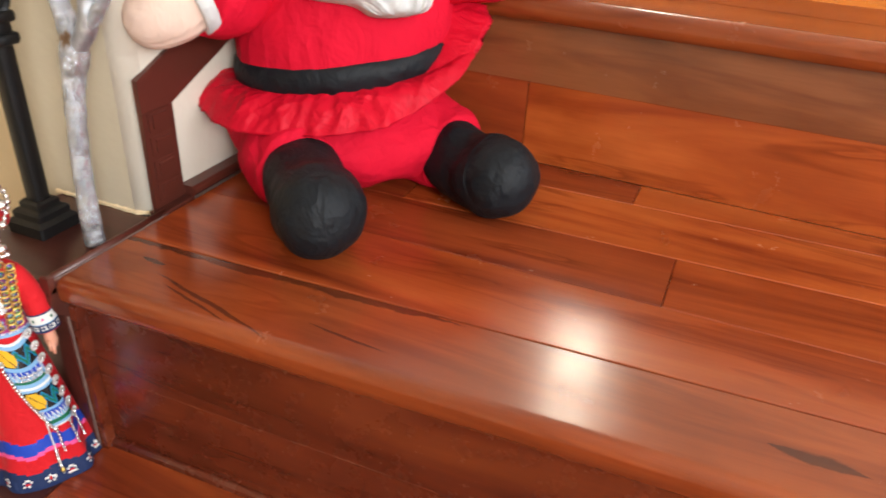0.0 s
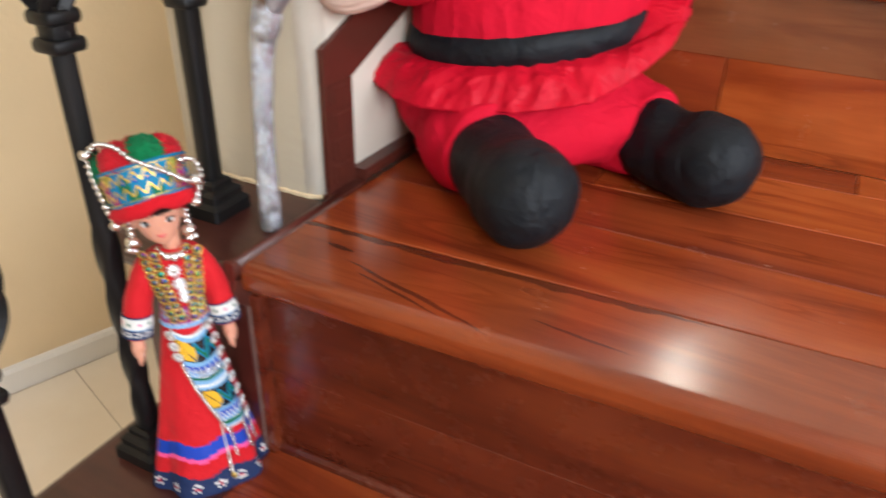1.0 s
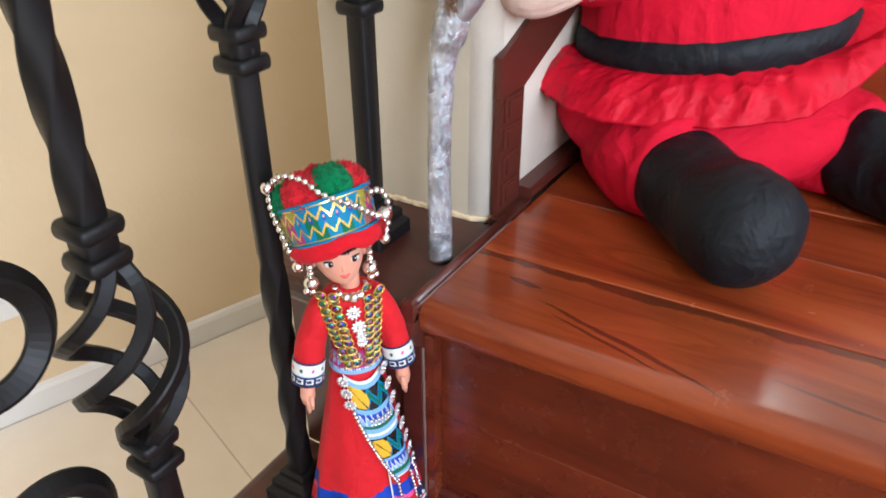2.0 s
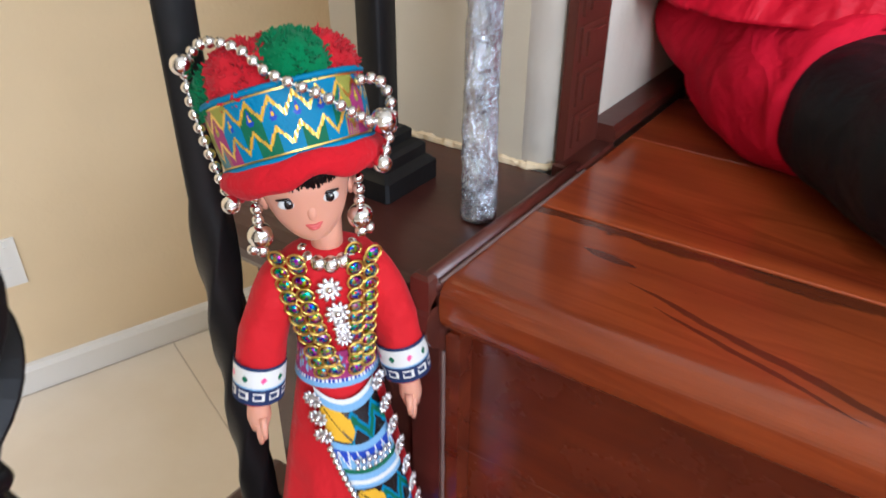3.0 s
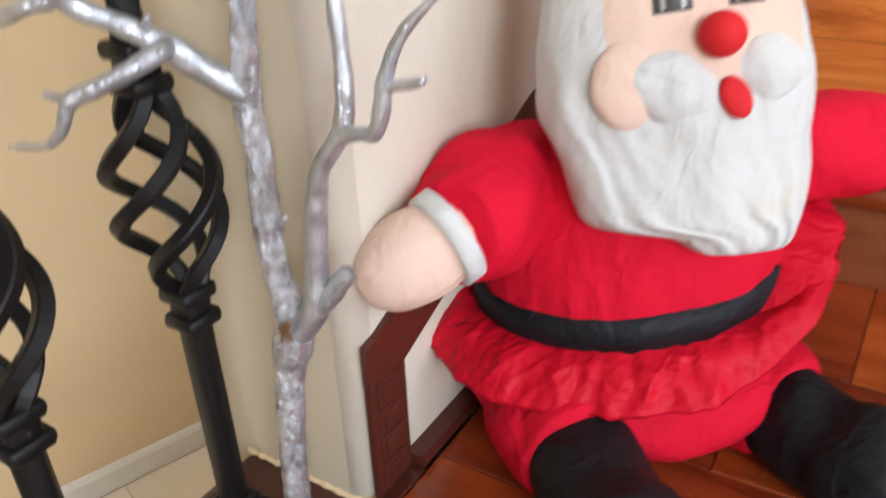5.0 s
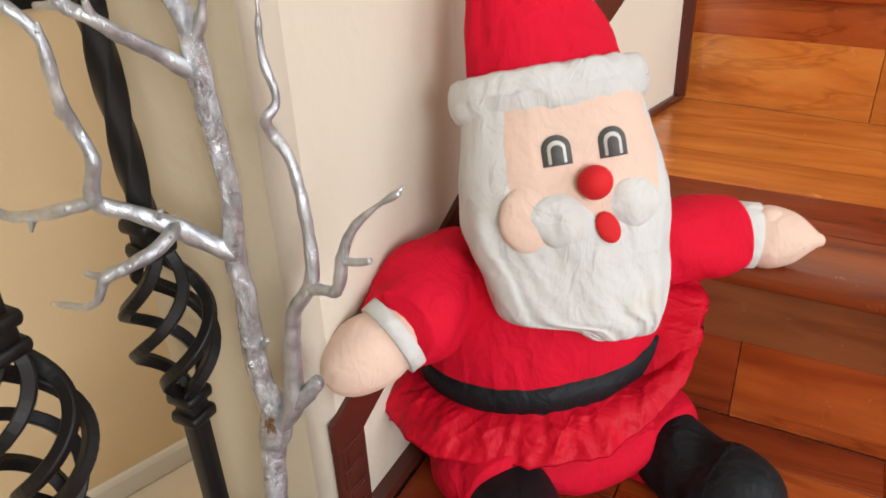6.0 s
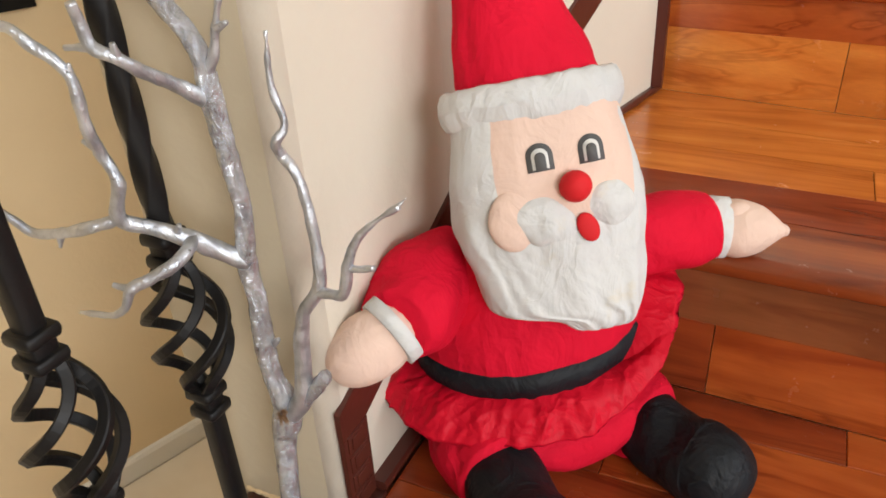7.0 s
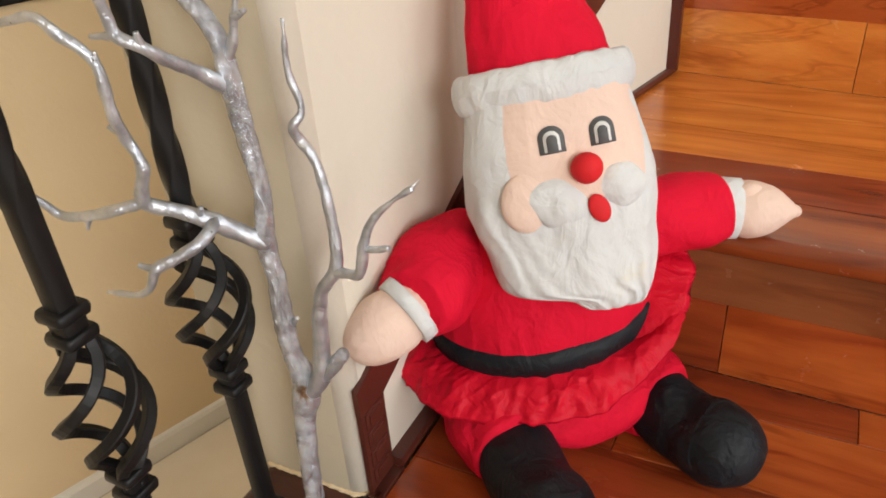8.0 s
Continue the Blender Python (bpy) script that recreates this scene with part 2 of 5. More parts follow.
def blob(bm, c, ax, ay, az, mat=0, nu=28, nv=18, rough=0.0, freq=20.0, pick=None):
    """An ellipsoid on three half axes, its skin made uneven."""
    c = Vector(c)
    rings = []
    for j in range(1, nv):
        th = math.pi * j / nv
        ring = []
        for i in range(nu):
            ph = 2 * math.pi * i / nu
            d = ax * (math.sin(th) * math.cos(ph)) + ay * (math.sin(th) * math.sin(ph)) + az * -math.cos(th)
            p = c + d
            if rough:
                p += d.normalized() * rough * noise.noise(p * freq)
            ring.append(p)
        rings.append(ring)
    first = len(bm.faces)
    made = loft(bm, rings, mat, (False, False))
    for ring, tip in ((made[0], c - az), (made[-1], c + az)):
        v = bm.verts.new(tip)
        for i in range(nu):
            bm.faces.new((ring[i], ring[(i + 1) % nu], v)).material_index = mat
    if pick:
        bm.faces.ensure_lookup_table()
        for f in bm.faces[first:]:
            f.material_index = pick(f.calc_center_median())


def smooth_path(points, steps=6):
    """Points on a smooth curve through the points given (any number of columns)."""
    p = [np.array(q, float) for q in points]
    p = [2 * p[0] - p[1]] + p + [2 * p[-1] - p[-2]]
    out = []
    for a, b, c, d in zip(p, p[1:], p[2:], p[3:]):
        for k in range(steps):
            t = k / steps
            out.append(0.5 * (2 * b + (c - a) * t + (2 * a - 5 * b + 4 * c - d) * t * t + (3 * b - a - 3 * c + d) * t ** 3))
    out.append(p[-2])
    return out


def sweep(bm, path, radii, mat=0, n=8, square=False, twist=0.0, rough=0.0, freq=60.0, caps=(True, True)):
    """A round or square bar along a path."""
    pts = [Vector(p) for p in path]
    up = None
    rings = []
    for k, p in enumerate(pts):
        d = (pts[min(k + 1, len(pts) - 1)] - pts[max(k - 1, 0)]).normalized()
        if up is None:
            up = d.orthogonal().normalized() if abs(d.z) < 0.99 else Vector((1, 0, 0))
        up = (up - d * up.dot(d)).normalized()
        side = d.cross(up)
        r = radii[k] if isinstance(radii, (list, tuple)) else radii
        ring = []
        count = 8 if square else n
        for i in range(count):
            if square:
                base = math.pi / 4 + (i // 2) * math.pi / 2
                q = 0.14 if i % 2 else -0.14
                a, rad = base + q + twist * k, r * 1.36
            else:
                a, rad = 2 * math.pi * i / count, r
            v = p + (up * math.cos(a) + side * math.sin(a)) * rad
            if rough:
                v += (v - p).normalized() * rough * noise.noise(v * freq)
            ring.append(v)
        rings.append(ring)
    return loft(bm, rings, mat, caps)


def chromed(name, base, rough=0.12):
    return material(name, base, rough, metal=1.0)


DOLL_RED = cloth("doll_red", (0.56, 0.008, 0.014), 0.75, 0.35, 0.2, 0.05, scale=45.0)
DOLL_BLUE = cloth("doll_blue", (0.02, 0.06, 0.42), 0.35, 0.1, scale=60.0)
DOLL_PINK = cloth("doll_pink", (0.85, 0.10, 0.30), 0.4, 0.1, scale=60.0)
DOLL_NAVY = cloth("doll_navy", (0.016, 0.030, 0.095), 0.7, 0.2, 0.2, scale=60.0)
DOLL_SKIN = material("doll_skin", (0.68, 0.33, 0.22), 0.42, spec=0.4)
DOLL_SKIN.node_tree.nodes["Principled BSDF"].inputs["Subsurface Weight"].default_value = 0.1
DOLL_SKIN.node_tree.nodes["Principled BSDF"].inputs["Subsurface Radius"].default_value = (0.004, 0.002, 0.001)
DOLL_HAIR = material("doll_hair", (0.006, 0.005, 0.006), 0.35)
bump(DOLL_HAIR, noise_tex(DOLL_HAIR, coords(DOLL_HAIR, (9, 9, 1)), 250.0), 0.5, 0.001)
DOLL_WHITE = cloth("doll_white", (0.75, 0.74, 0.70), 0.7, 0.1, 0.3, scale=60.0)
DOLL_BEAD = chromed("doll_bead", (0.80, 0.79, 0.78), 0.10)
DOLL_LACE = chromed("doll_lace", (0.82, 0.82, 0.82), 0.28)
DOLL_GOLD = chromed("doll_gold", (0.80, 0.58, 0.14), 0.3)
DOLL_GREEN = cloth("doll_green", (0.01, 0.13, 0.06), 0.65, 0.05, 0.3, scale=60.0)
DOLL_TEAL = cloth("doll_teal", (0.01, 0.19, 0.36), 0.55, 0.05, 0.3, scale=60.0)
DOLL_MAGENTA = cloth("doll_magenta", (0.33, 0.035, 0.15), 0.55, 0.05, 0.3, scale=60.0)
DOLL_YELLOW = cloth("doll_yellow", (0.75, 0.42, 0.02), 0.5, 0.05, 0.3, scale=60.0)
DOLL_OLIVE = cloth("doll_olive", (0.30, 0.30, 0.05), 0.5, 0.05, 0.3, scale=60.0)
DOLL_SKY = cloth("doll_sky", (0.22, 0.42, 0.65), 0.6, 0.05, 0.3, scale=60.0)
YARN_RED = cloth("yarn_red", (0.50, 0.010, 0.018), 0.95, 0.2, 0.5, 0.05, scale=200.0)
YARN_GREEN = cloth("yarn_green", (0.008, 0.17, 0.055), 0.95, 0.2, 0.5, 0.05, scale=200.0)
FELT_RED = cloth("felt_red", (0.55, 0.006, 0.014), 0.95, 0.25, 0.4, 0.05, scale=120.0)
EYE_BLACK = material("eye_black", (0.008, 0.007, 0.007), 0.25)
LIP_RED = material("lip_red", (0.60, 0.10, 0.09), 0.4)
GLITTER = material("glitter", (0.1, 0.1, 0.05), 0.25, metal=0.7)
gv = node(GLITTER, "ShaderNodeTexVoronoi", Scale=900.0)
link(GLITTER, coords(GLITTER), gv.inputs["Vector"])
hs = node(GLITTER, "ShaderNodeHueSaturation", Saturation=1.6, Value=0.45)
link(GLITTER, gv.outputs["Color"], hs.inputs["Color"])
paint_in(GLITTER, hs.outputs[0])


# ---- structure ----
RISE, FLOOR = 0.183, -0.735
staircase = empty("staircase", (0, 0.5, 0), "winding stair of glossy red-brown hardwood boards", "stairs", kind="structure")
X0, X1 = -0.474, 0.75


def line(a, b):
    """The height y of a joint line over x, through y = a at x = -0.47 with slope b."""
    return lambda x: a + b * (x + 0.47)


def board(name, front, back, xa, xb, z0, z1, mat, bevel=0.0007, gap=0.0004):
    bm = bmesh.new()
    prism(bm, [(xa + gap, front(xa) + gap), (xb - gap, front(xb) + gap), (xb - gap, back(xb) - gap), (xa + gap, back(xa) - gap)], z0, z1, bevel)
    return part(name, bm, mat, staircase)


def nosing(front, back, xa, xb, ztop, mat, thick=0.036):
    """The first board of a tread, with its rounded front edge."""
    bm = bmesh.new()
    rings = []
    count = max(2, int((xb - xa) / 0.05))
    for k in range(count + 1):
        x = xa + (xb - xa) * k / count
        f, b = front(x), back(x) - 0.0007
        prof = [(b, ztop - thick), (b, ztop - 0.001), (b - 0.001, ztop)]
        for i in range(11):
            a = math.pi / 2 + math.pi / 2 * i / 10
            prof.append((f + 0.011 + 0.011 * math.cos(a), ztop - 0.009 + 0.009 * math.sin(a)))
        for i in range(9):
            a = math.pi + math.pi / 2 * i / 8
            prof.append((f + 0.012 + 0.012 * math.cos(a), ztop - thick + 0.014 + 0.014 * math.sin(a)))
        rings.append([(x, y, z) for y, z in prof])
    loft(bm, rings)
    return part("nosing", bm, mat, staircase)


def riser(front, xa, xb, z0, z1, mat, thick=0.018):
    return board("riser_board", front, lambda x: front(x) + thick, xa, xb, z0, z1, mat, 0.0008, 0.0005)


# lower step, at height 0
low = [line(-0.045 + 0.088 * k, 0.01) for k in range(5)] + [line(0.392, 0.02)]
nosing(low[0], low[1], X0, X1, 0.0, WOOD_MID)
for k in range(1, 5):
    board("plank", low[k], low[k + 1], X0, 0.1 + 0.06 * (k % 2), -0.022, 0, (WOOD_RED, WOOD_MID)[k % 2])
    board("plank", low[k], low[k + 1], 0.1 + 0.06 * (k % 2), X1, -0.022, 0, WOOD_MID)
riser(line(-0.028, 0.01), X0, X1, -0.183, -0.036, WOOD_MID)

# first step
T1 = [line(0.380, 0.03), line(0.4625, 0.036), line(0.564, 0.0), line(0.640, 0.018), line(0.734, 0.012), line(0.803, -0.036)]
riser1 = line(0.395, 0.02)
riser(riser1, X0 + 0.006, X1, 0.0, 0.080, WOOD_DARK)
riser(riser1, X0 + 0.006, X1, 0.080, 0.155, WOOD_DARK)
nosing(T1[0], T1[1], X0, X1, RISE, WOOD_STREAKED, 0.028)
# left board of row 2 in darker wood, its colour standing in for shade
for k, joints, mats in ((1, [], [WOOD_MIDRED]), (2, [-0.034], [WOOD_RED, WOOD_MIDRED]), (3, [-0.30, 0.22], [WOOD_RED, WOOD_MID, WOOD_RED]), (4, [-0.090], [WOOD_RED, WOOD_MID])):
    xs = [X0, *joints, X1]
    for a, b, m in zip(xs, xs[1:], mats):
        board("plank", T1[k], T1[k + 1], a, b, RISE - 0.022, RISE, m)

# second step
riser2 = T1[5]
riser(riser2, -0.49, -0.226, RISE, 0.272, WOOD_RED)
riser(riser2, -0.226, X1, RISE, 0.272, WOOD_MID)
riser(riser2, -0.49, X1, 0.272, 0.338, WOOD_BROWN)
T2 = [line(0.783, -0.036), line(0.885, -0.08), line(0.957, -0.045), line(1.050, -0.09), line(1.254, -0.16)]
nosing(T2[0], T2[1], -0.49, X1, 0.363, WOOD_FIGURED, 0.026)
board("plank", T2[1], T2[2], -0.49, X1, 0.341, 0.363, WOOD_RED)
board("plank", T2[2], T2[3], -0.46, -0.10, 0.341, 0.363, WOOD_GOLD_LIT)
board("plank", T2[2], T2[3], -0.10, X1, 0.341, 0.363, WOOD_GOLD_LIT)
T2b = line(1.148, -0.13)
board("plank", T2[3], T2b, -0.44, X1, 0.341, 0.363, WOOD_GOLD_LIT)
board("plank", T2b, T2[4], -0.42, X1, 0.341, 0.363, WOOD_GOLD_LIT)

# third step
riser3 = T2[4]
riser(riser3, -0.42, -0.142, 0.363, 0.455, WOOD_GOLD_LIT)
riser(riser3, -0.142, X1, 0.363, 0.455, WOOD_GOLD_LIT)
riser(riser3, -0.42, X1, 0.455, 0.507, WOOD_MID)
T3 = [line(1.235, -0.16), line(1.33, -0.2), line(1.75, -0.34)]
nosing(T3[0], T3[1], -0.41, X1, 0.543, WOOD_MID)
board("plank", T3[1], T3[2], -0.40, X1, 0.52, 0.543, WOOD_MID)
riser(T3[2], -0.36, X1, 0.543, 0.69, WOOD_MID)
T4 = [line(1.73, -0.34), line(1.83, -0.34), line(2.6, 0.0)]
nosing(T4[0], T4[1], -0.36, X1, 0.723, WOOD_MID)
board("landing", T4[1], T4[2], -0.36, X1, 0.69, 0.723, WOOD_MID)

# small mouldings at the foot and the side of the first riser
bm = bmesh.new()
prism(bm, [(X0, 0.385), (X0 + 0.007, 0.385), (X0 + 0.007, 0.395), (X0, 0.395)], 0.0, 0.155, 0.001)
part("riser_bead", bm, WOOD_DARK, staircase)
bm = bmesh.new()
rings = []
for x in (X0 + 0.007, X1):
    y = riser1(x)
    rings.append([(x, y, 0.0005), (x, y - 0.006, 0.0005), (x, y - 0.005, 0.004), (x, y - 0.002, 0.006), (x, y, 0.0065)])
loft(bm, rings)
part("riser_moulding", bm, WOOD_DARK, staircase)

# inside of the stair below the boards
bm = bmesh.new()
box(bm, (X0, -0.008, FLOOR), (X1, 2.6, -0.025))
box(bm, (X0, 0.42, -0.024), (X1, 2.6, RISE - 0.024))
box(bm, (-0.37, 0.88, RISE - 0.023), (X1, 2.6, 0.338))
box(bm, (-0.35, 1.32, 0.339), (X1, 2.6, 0.515))
box(bm, (-0.34, 1.85, 0.516), (X1, 2.6, 0.688))
part("stair_core", bm, WALL_CREAM, staircase)

# side boards that carry the balusters
stringer = empty("stringer", (-0.537, 0.2, 0), "dark brown painted stringer boards beside the treads", "stringer", kind="structure")


def capped(name, x0, x1, y0, y1, ztop, thick, over):
    """A flat board with a rounded nose at its front and its open side."""
    bm = bmesh.new()
    rings = []
    r = thick / 2
    for i in range(9):
        a = -math.pi / 2 + math.pi * i / 8
        g = over * math.cos(a)
        rings.append([(x1, y0 - g, ztop - r + r * math.sin(a)), (x1, y1, ztop - r + r * math.sin(a)), (x0 - g, y1, ztop - r + r * math.sin(a)), (x0 - g, y0 - g * 0.3, ztop - r + r * math.sin(a)), (x0 - g * 0.3, y0 - g, ztop - r + r * math.sin(a))])
    loft(bm, rings)
    return part(name, bm, BOARD_PAINT, stringer)


capped("upper_board", -0.596, -0.4745, 0.384, 0.501, 0.1785, 0.03, 0.012)
capped("lower_board", -0.596, -0.4745, -0.04, 0.385, 0.0005, 0.03, 0.012)
bm = bmesh.new()
box(bm, (-0.592, 0.386, 0.001), (-0.4748, 0.503, 0.1482))
part("upper_block", bm, BOARD_PAINT, stringer)
bm = bmesh.new()
box(bm, (-0.592, -0.03, FLOOR), (-0.4748, 0.503, -0.03))
part("lower_block", bm, BOARD_PAINT, stringer)
# the thin raised bead along the edge of the tread
bm = bmesh.new()
loft(bm, [[(X0 - 0.0045 + 0.0045 * math.cos(a), y, 0.1790 + 0.0080 * math.sin(a)) for a in [math.pi * k / 8 for k in range(9)]] for y in (0.379, 0.508)])
part("edge_bead", bm, TRIM_PAINT, stringer, smooth=True)
bm = bmesh.new()
box(bm, (X0 - 0.0095, 0.3735, 0.1720), (X0 - 0.0005, 0.3795, 0.1875), bevel=0.0015)
part("bead_end", bm, TRIM_PAINT, stringer)
bm = bmesh.new()
box(bm, (X0 - 0.016, 0.3810, 0.0012), (X0 - 0.0004, 0.3865, 0.1740), bevel=0.002)
part("end_board", bm, BOARD_PAINT, stringer)
bm = bmesh.new()
sweep(bm, [(X0 + 0.0006, 0.380 + 0.0085 * k, 0.1836) for k in range(16)], [0.0009 + 0.0005 * noise.noise(Vector((k * 0.9, 4, 1))) for k in range(16)], n=6)
part("caulk_line", bm, CAULK, stringer, "thin greyish line of old caulk", True)
bm = bmesh.new()
sweep(bm, [(X0 - 0.0002, 0.3835, 0.002 + 0.012 * k) for k in range(13)], [0.0011 + 0.0006 * noise.noise(Vector((k * 0.9, 7, 1))) for k in range(13)], n=6)
part("caulk_line", bm, CAULK, stringer, "thin greyish line of old caulk", True)

# stair wall, with a bend
WALL = [(-0.49, 0.506), (-0.489, 0.74), (-0.418, 1.06), (-0.379, 1.245), (-0.34, 1.75)]
bm = bmesh.new()
soft = [(-0.641, 0.502), (-0.508, 0.502)] + [(-0.508 + 0.018 * math.sin(a), 0.520 - 0.018 * math.cos(a)) for a in [k * 0.1122 for k in range(1, 14)]] + [(-0.49, 0.520)]
plan = soft + WALL[1:] + [(-0.641, 1.75)]
prism(bm, plan, FLOOR, 4.2)
bm.normal_update()
# stair side and corner keep the cream, the end takes the shade-darkened plaster
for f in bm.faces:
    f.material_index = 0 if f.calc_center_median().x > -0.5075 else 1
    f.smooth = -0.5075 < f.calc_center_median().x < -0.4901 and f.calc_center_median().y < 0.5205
wall_stair = tagged(finish("wall_stair", bm, [WALL_CREAM, WALL_END_SHADE], smooth=False), "cream plastered stair wall with rounded corner, its end face coloured darker for shade", "wall", kind="structure")

# uneven bead of plaster along the foot of the wall's end
bm = bmesh.new()
foot = [(-0.604 + 0.0025 * k, 0.5012, 0.1798) for k in range(41)] + [(-0.508 + 0.0185 * math.sin(a), 0.5195 - 0.0183 * math.cos(a), 0.1798) for a in (0.2, 0.5, 0.8, 1.1, 1.4)]
sweep(bm, foot, [0.0022 + 0.0016 * noise.noise(Vector((k * 0.45, 2, 3))) for k in range(len(foot))], n=8, rough=0.0014, freq=260.0)
part("plaster_bead", bm, WALL_BEIGE, wall_stair)


def wall_x(y):
    for (xa, ya), (xb, yb) in zip(WALL, WALL[1:]):
        if ya <= y <= yb:
            return xa + (xb - xa) * (y - ya) / (yb - ya)
    return WALL[0][0]


trim = empty("stair_trim", (-0.485, 0.6, 0.2), "dark red-brown carved wooden trim along the stair wall", "trim", kind="structure")


def trim_strip(name, a, b, width, proud, start=0.0):
    """A flat strip on the stair wall from a to b, each (y, z) of its lower edge, with width measured upright."""
    bm = bmesh.new()
    rings = []
    for k in range(13):
        t = k / 12
        y, z = a[0] + (b[0] - a[0]) * t, a[1] + (b[1] - a[1]) * t
        x = wall_x(y)
        rings.append([(x - 0.001, y, z), (x + proud - 0.002, y, z), (x + proud, y, z + 0.003), (x + proud, y, z + width - 0.003), (x + proud - 0.002, y, z + width), (x - 0.001, y, z + width)])
    loft(bm, rings)
    return part(name, bm, TRIM_PAINT, trim)


# upright strip at the wall's end, with sunk panels
bm = bmesh.new()
box(bm, (-0.4905, 0.507, RISE), (-0.4855, 0.545, 0.277), bevel=0.001)
strip = part("upright_strip", bm, TRIM_PAINT, trim)
for k in range(4):
    z = 0.191 + 0.0225 * k
    bm = bmesh.new()
    for g, d in ((0.0, 0.0016), (0.0045, 0.003)):
        box(bm, (-0.4856, 0.512 + g, z + g * 0.6), (-0.4856 + d, 0.540 - g, z + 0.018 - g * 0.6), bevel=0.0008)
    part("carved_panel", bm, TRIM_PAINT, strip)
# rake
bm = bmesh.new()
rings = []
for k in range(25):
    t = k / 24
    y = 0.507 + 0.038 * min(1, t * 4) if t < 0.25 else 0.545 + (1.75 - 0.545) * (t - 0.25) / 0.75
    zl = 0.277 if t < 0.25 else 0.277 + 0.42 * (y - 0.545) + 0.16 * max(0, y - 0.74)
    zu = 0.306 + 0.42 * (y - 0.507) + 0.16 * max(0, y - 0.74)
    x = wall_x(y)
    rings.append([(x - 0.001, y, zl), (x + 0.0045, y, zl), (x + 0.0045, y, zu), (x - 0.001, y, zu)])
loft(bm, rings)
part("raking_strip", bm, TRIM_PAINT, trim)
trim_strip("tread_strip", (0.5455, RISE + 0.0005), (0.80, RISE + 0.0005), 0.011, 0.0155)
bm = bmesh.new()
box(bm, (-0.4892, 0.5015, RISE - 0.02), (-0.4742, 0.5452, RISE + 0.0022), bevel=0.001)
part("corner_block", bm, BOARD_PAINT, trim)
trim_strip("tread_strip", (0.83, 0.3635), (1.236, 0.3635), 0.010, 0.008)
bm = bmesh.new()
box(bm, (-0.386, 1.212, 0.374), (-0.371, 1.226, 0.51), bevel=0.002)
part("riser_strip", bm, TRIM_PAINT, trim)

# the room round it
FAR_P, FAR_D = Vector((-1.636, 0.917, 0)), Vector((0.324, 0.946, 0)).normalized()
FAR_N = Vector((FAR_D.y, -FAR_D.x, 0))


def far(s, out, z):
    p = FAR_P + FAR_D * s + FAR_N * out
    return (p.x, p.y, z)


def slab(name, outline, z0, z1, mat, label, category):
    bm = bmesh.new()
    prism(bm, outline, z0, z1)
    return tagged(finish(name, bm, mat, smooth=False), label, category, kind="structure")


floor = slab("floor", [(-4.2, -3.8), (6.2, -3.8), (6.2, 2.9), (-4.2, 2.9)], FLOOR - 0.1, FLOOR - 0.0012, GROUT, "cream ceramic tile floor with thin grout joints", "floor")
slab("wall_west", [far(-5.2, 0, 0)[:2], far(2.0, 0, 0)[:2], far(2.0, -0.12, 0)[:2], far(-5.2, -0.12, 0)[:2]], FLOOR, 4.2, WALL_BEIGE, "warm beige painted wall", "wall")
bm = bmesh.new()
rings = [[far(s, 0.0005, FLOOR), far(s, 0.014, FLOOR), far(s, 0.014, FLOOR + 0.054), far(s, 0.009, FLOOR + 0.064), far(s, 0.0005, FLOOR + 0.068)] for s in (-4.8, 1.75)]
loft(bm, rings)
tagged(finish("baseboard", bm, WHITE_PAINT, smooth=False), "white painted baseboard along the beige wall", "baseboard", kind="structure")


def wall_with_window(name, axis, at, lo, hi, w0, w1, z0, z1, mat, thick=0.15):
    """A wall across x or y with one opening cut through it."""
    bm = bmesh.new()
    for a, b, c, d in ((lo, w0, FLOOR, 4.2), (w1, hi, FLOOR, 4.2), (w0, w1, FLOOR, z0), (w0, w1, z1, 4.2)):
        if axis == "x":
            box(bm, (at, a, c), (at + thick, b, d))
        else:
            box(bm, (a, at, c), (b, at + thick, d))
    return tagged(finish(name, bm, mat, smooth=False), "plain cream painted wall with a window opening", "wall", kind="structure")


wall_with_window("wall_east", "x", 5.95, -3.8, 2.7, -2.2, 2.2, 1.65, 4.05, WALL_CREAM)
wall_with_window("wall_north", "y", 2.6, -1.2, 5.95, -0.80, -0.28, 1.60, 2.30, WALL_CREAM)
wall_with_window("wall_south", "y", -3.7, -4.0, 5.95, 2.9, 5.5, 1.0, 3.5, WALL_CREAM)
slab("ceiling", [(-4.2, -3.8), (6.2, -3.8), (6.2, 2.9), (-4.2, 2.9)], 4.2, 4.3, CEILING_PAINT, "plain white ceiling", "ceiling")

for i in range(-5, 3):
    for j in range(-4, 4):
        s0, o0 = i * 0.60 + 0.01, 0.016 + (j + 4) * 0.60
        if o0 > 2.4:
            continue
        bm = bmesh.new()
        g = 0.0018
        prism(bm, [far(s0 + g, o0 + g, 0)[:2], far(s0 + 0.60 - g, o0 + g, 0)[:2], far(s0 + 0.60 - g, o0 + 0.60 - g, 0)[:2], far(s0 + g, o0 + 0.60 - g, 0)[:2]], FLOOR - 0.008, FLOOR, 0.001)
        part("tile", bm, TILE, floor)

# outlet on the beige wall
outlet = empty("wall_outlet", far(-0.263, 0.0, -0.43), "white plastic outlet plate on the beige wall", "outlet")


def far_box(bm, s0, s1, o0, o1, z0, z1, bevel=0.0):
    loft(bm, [[far(s, o0, z0), far(s, o0, z1), far(s, o1, z1 - bevel), far(s, o1, z0 + bevel)] for s in (s0, s1)])


def far_part(name, boxes, mat, parent):
    bm = bmesh.new()
    for b in boxes:
        far_box(bm, *b)
    ob = part(name, bm, mat, parent)
    return ob


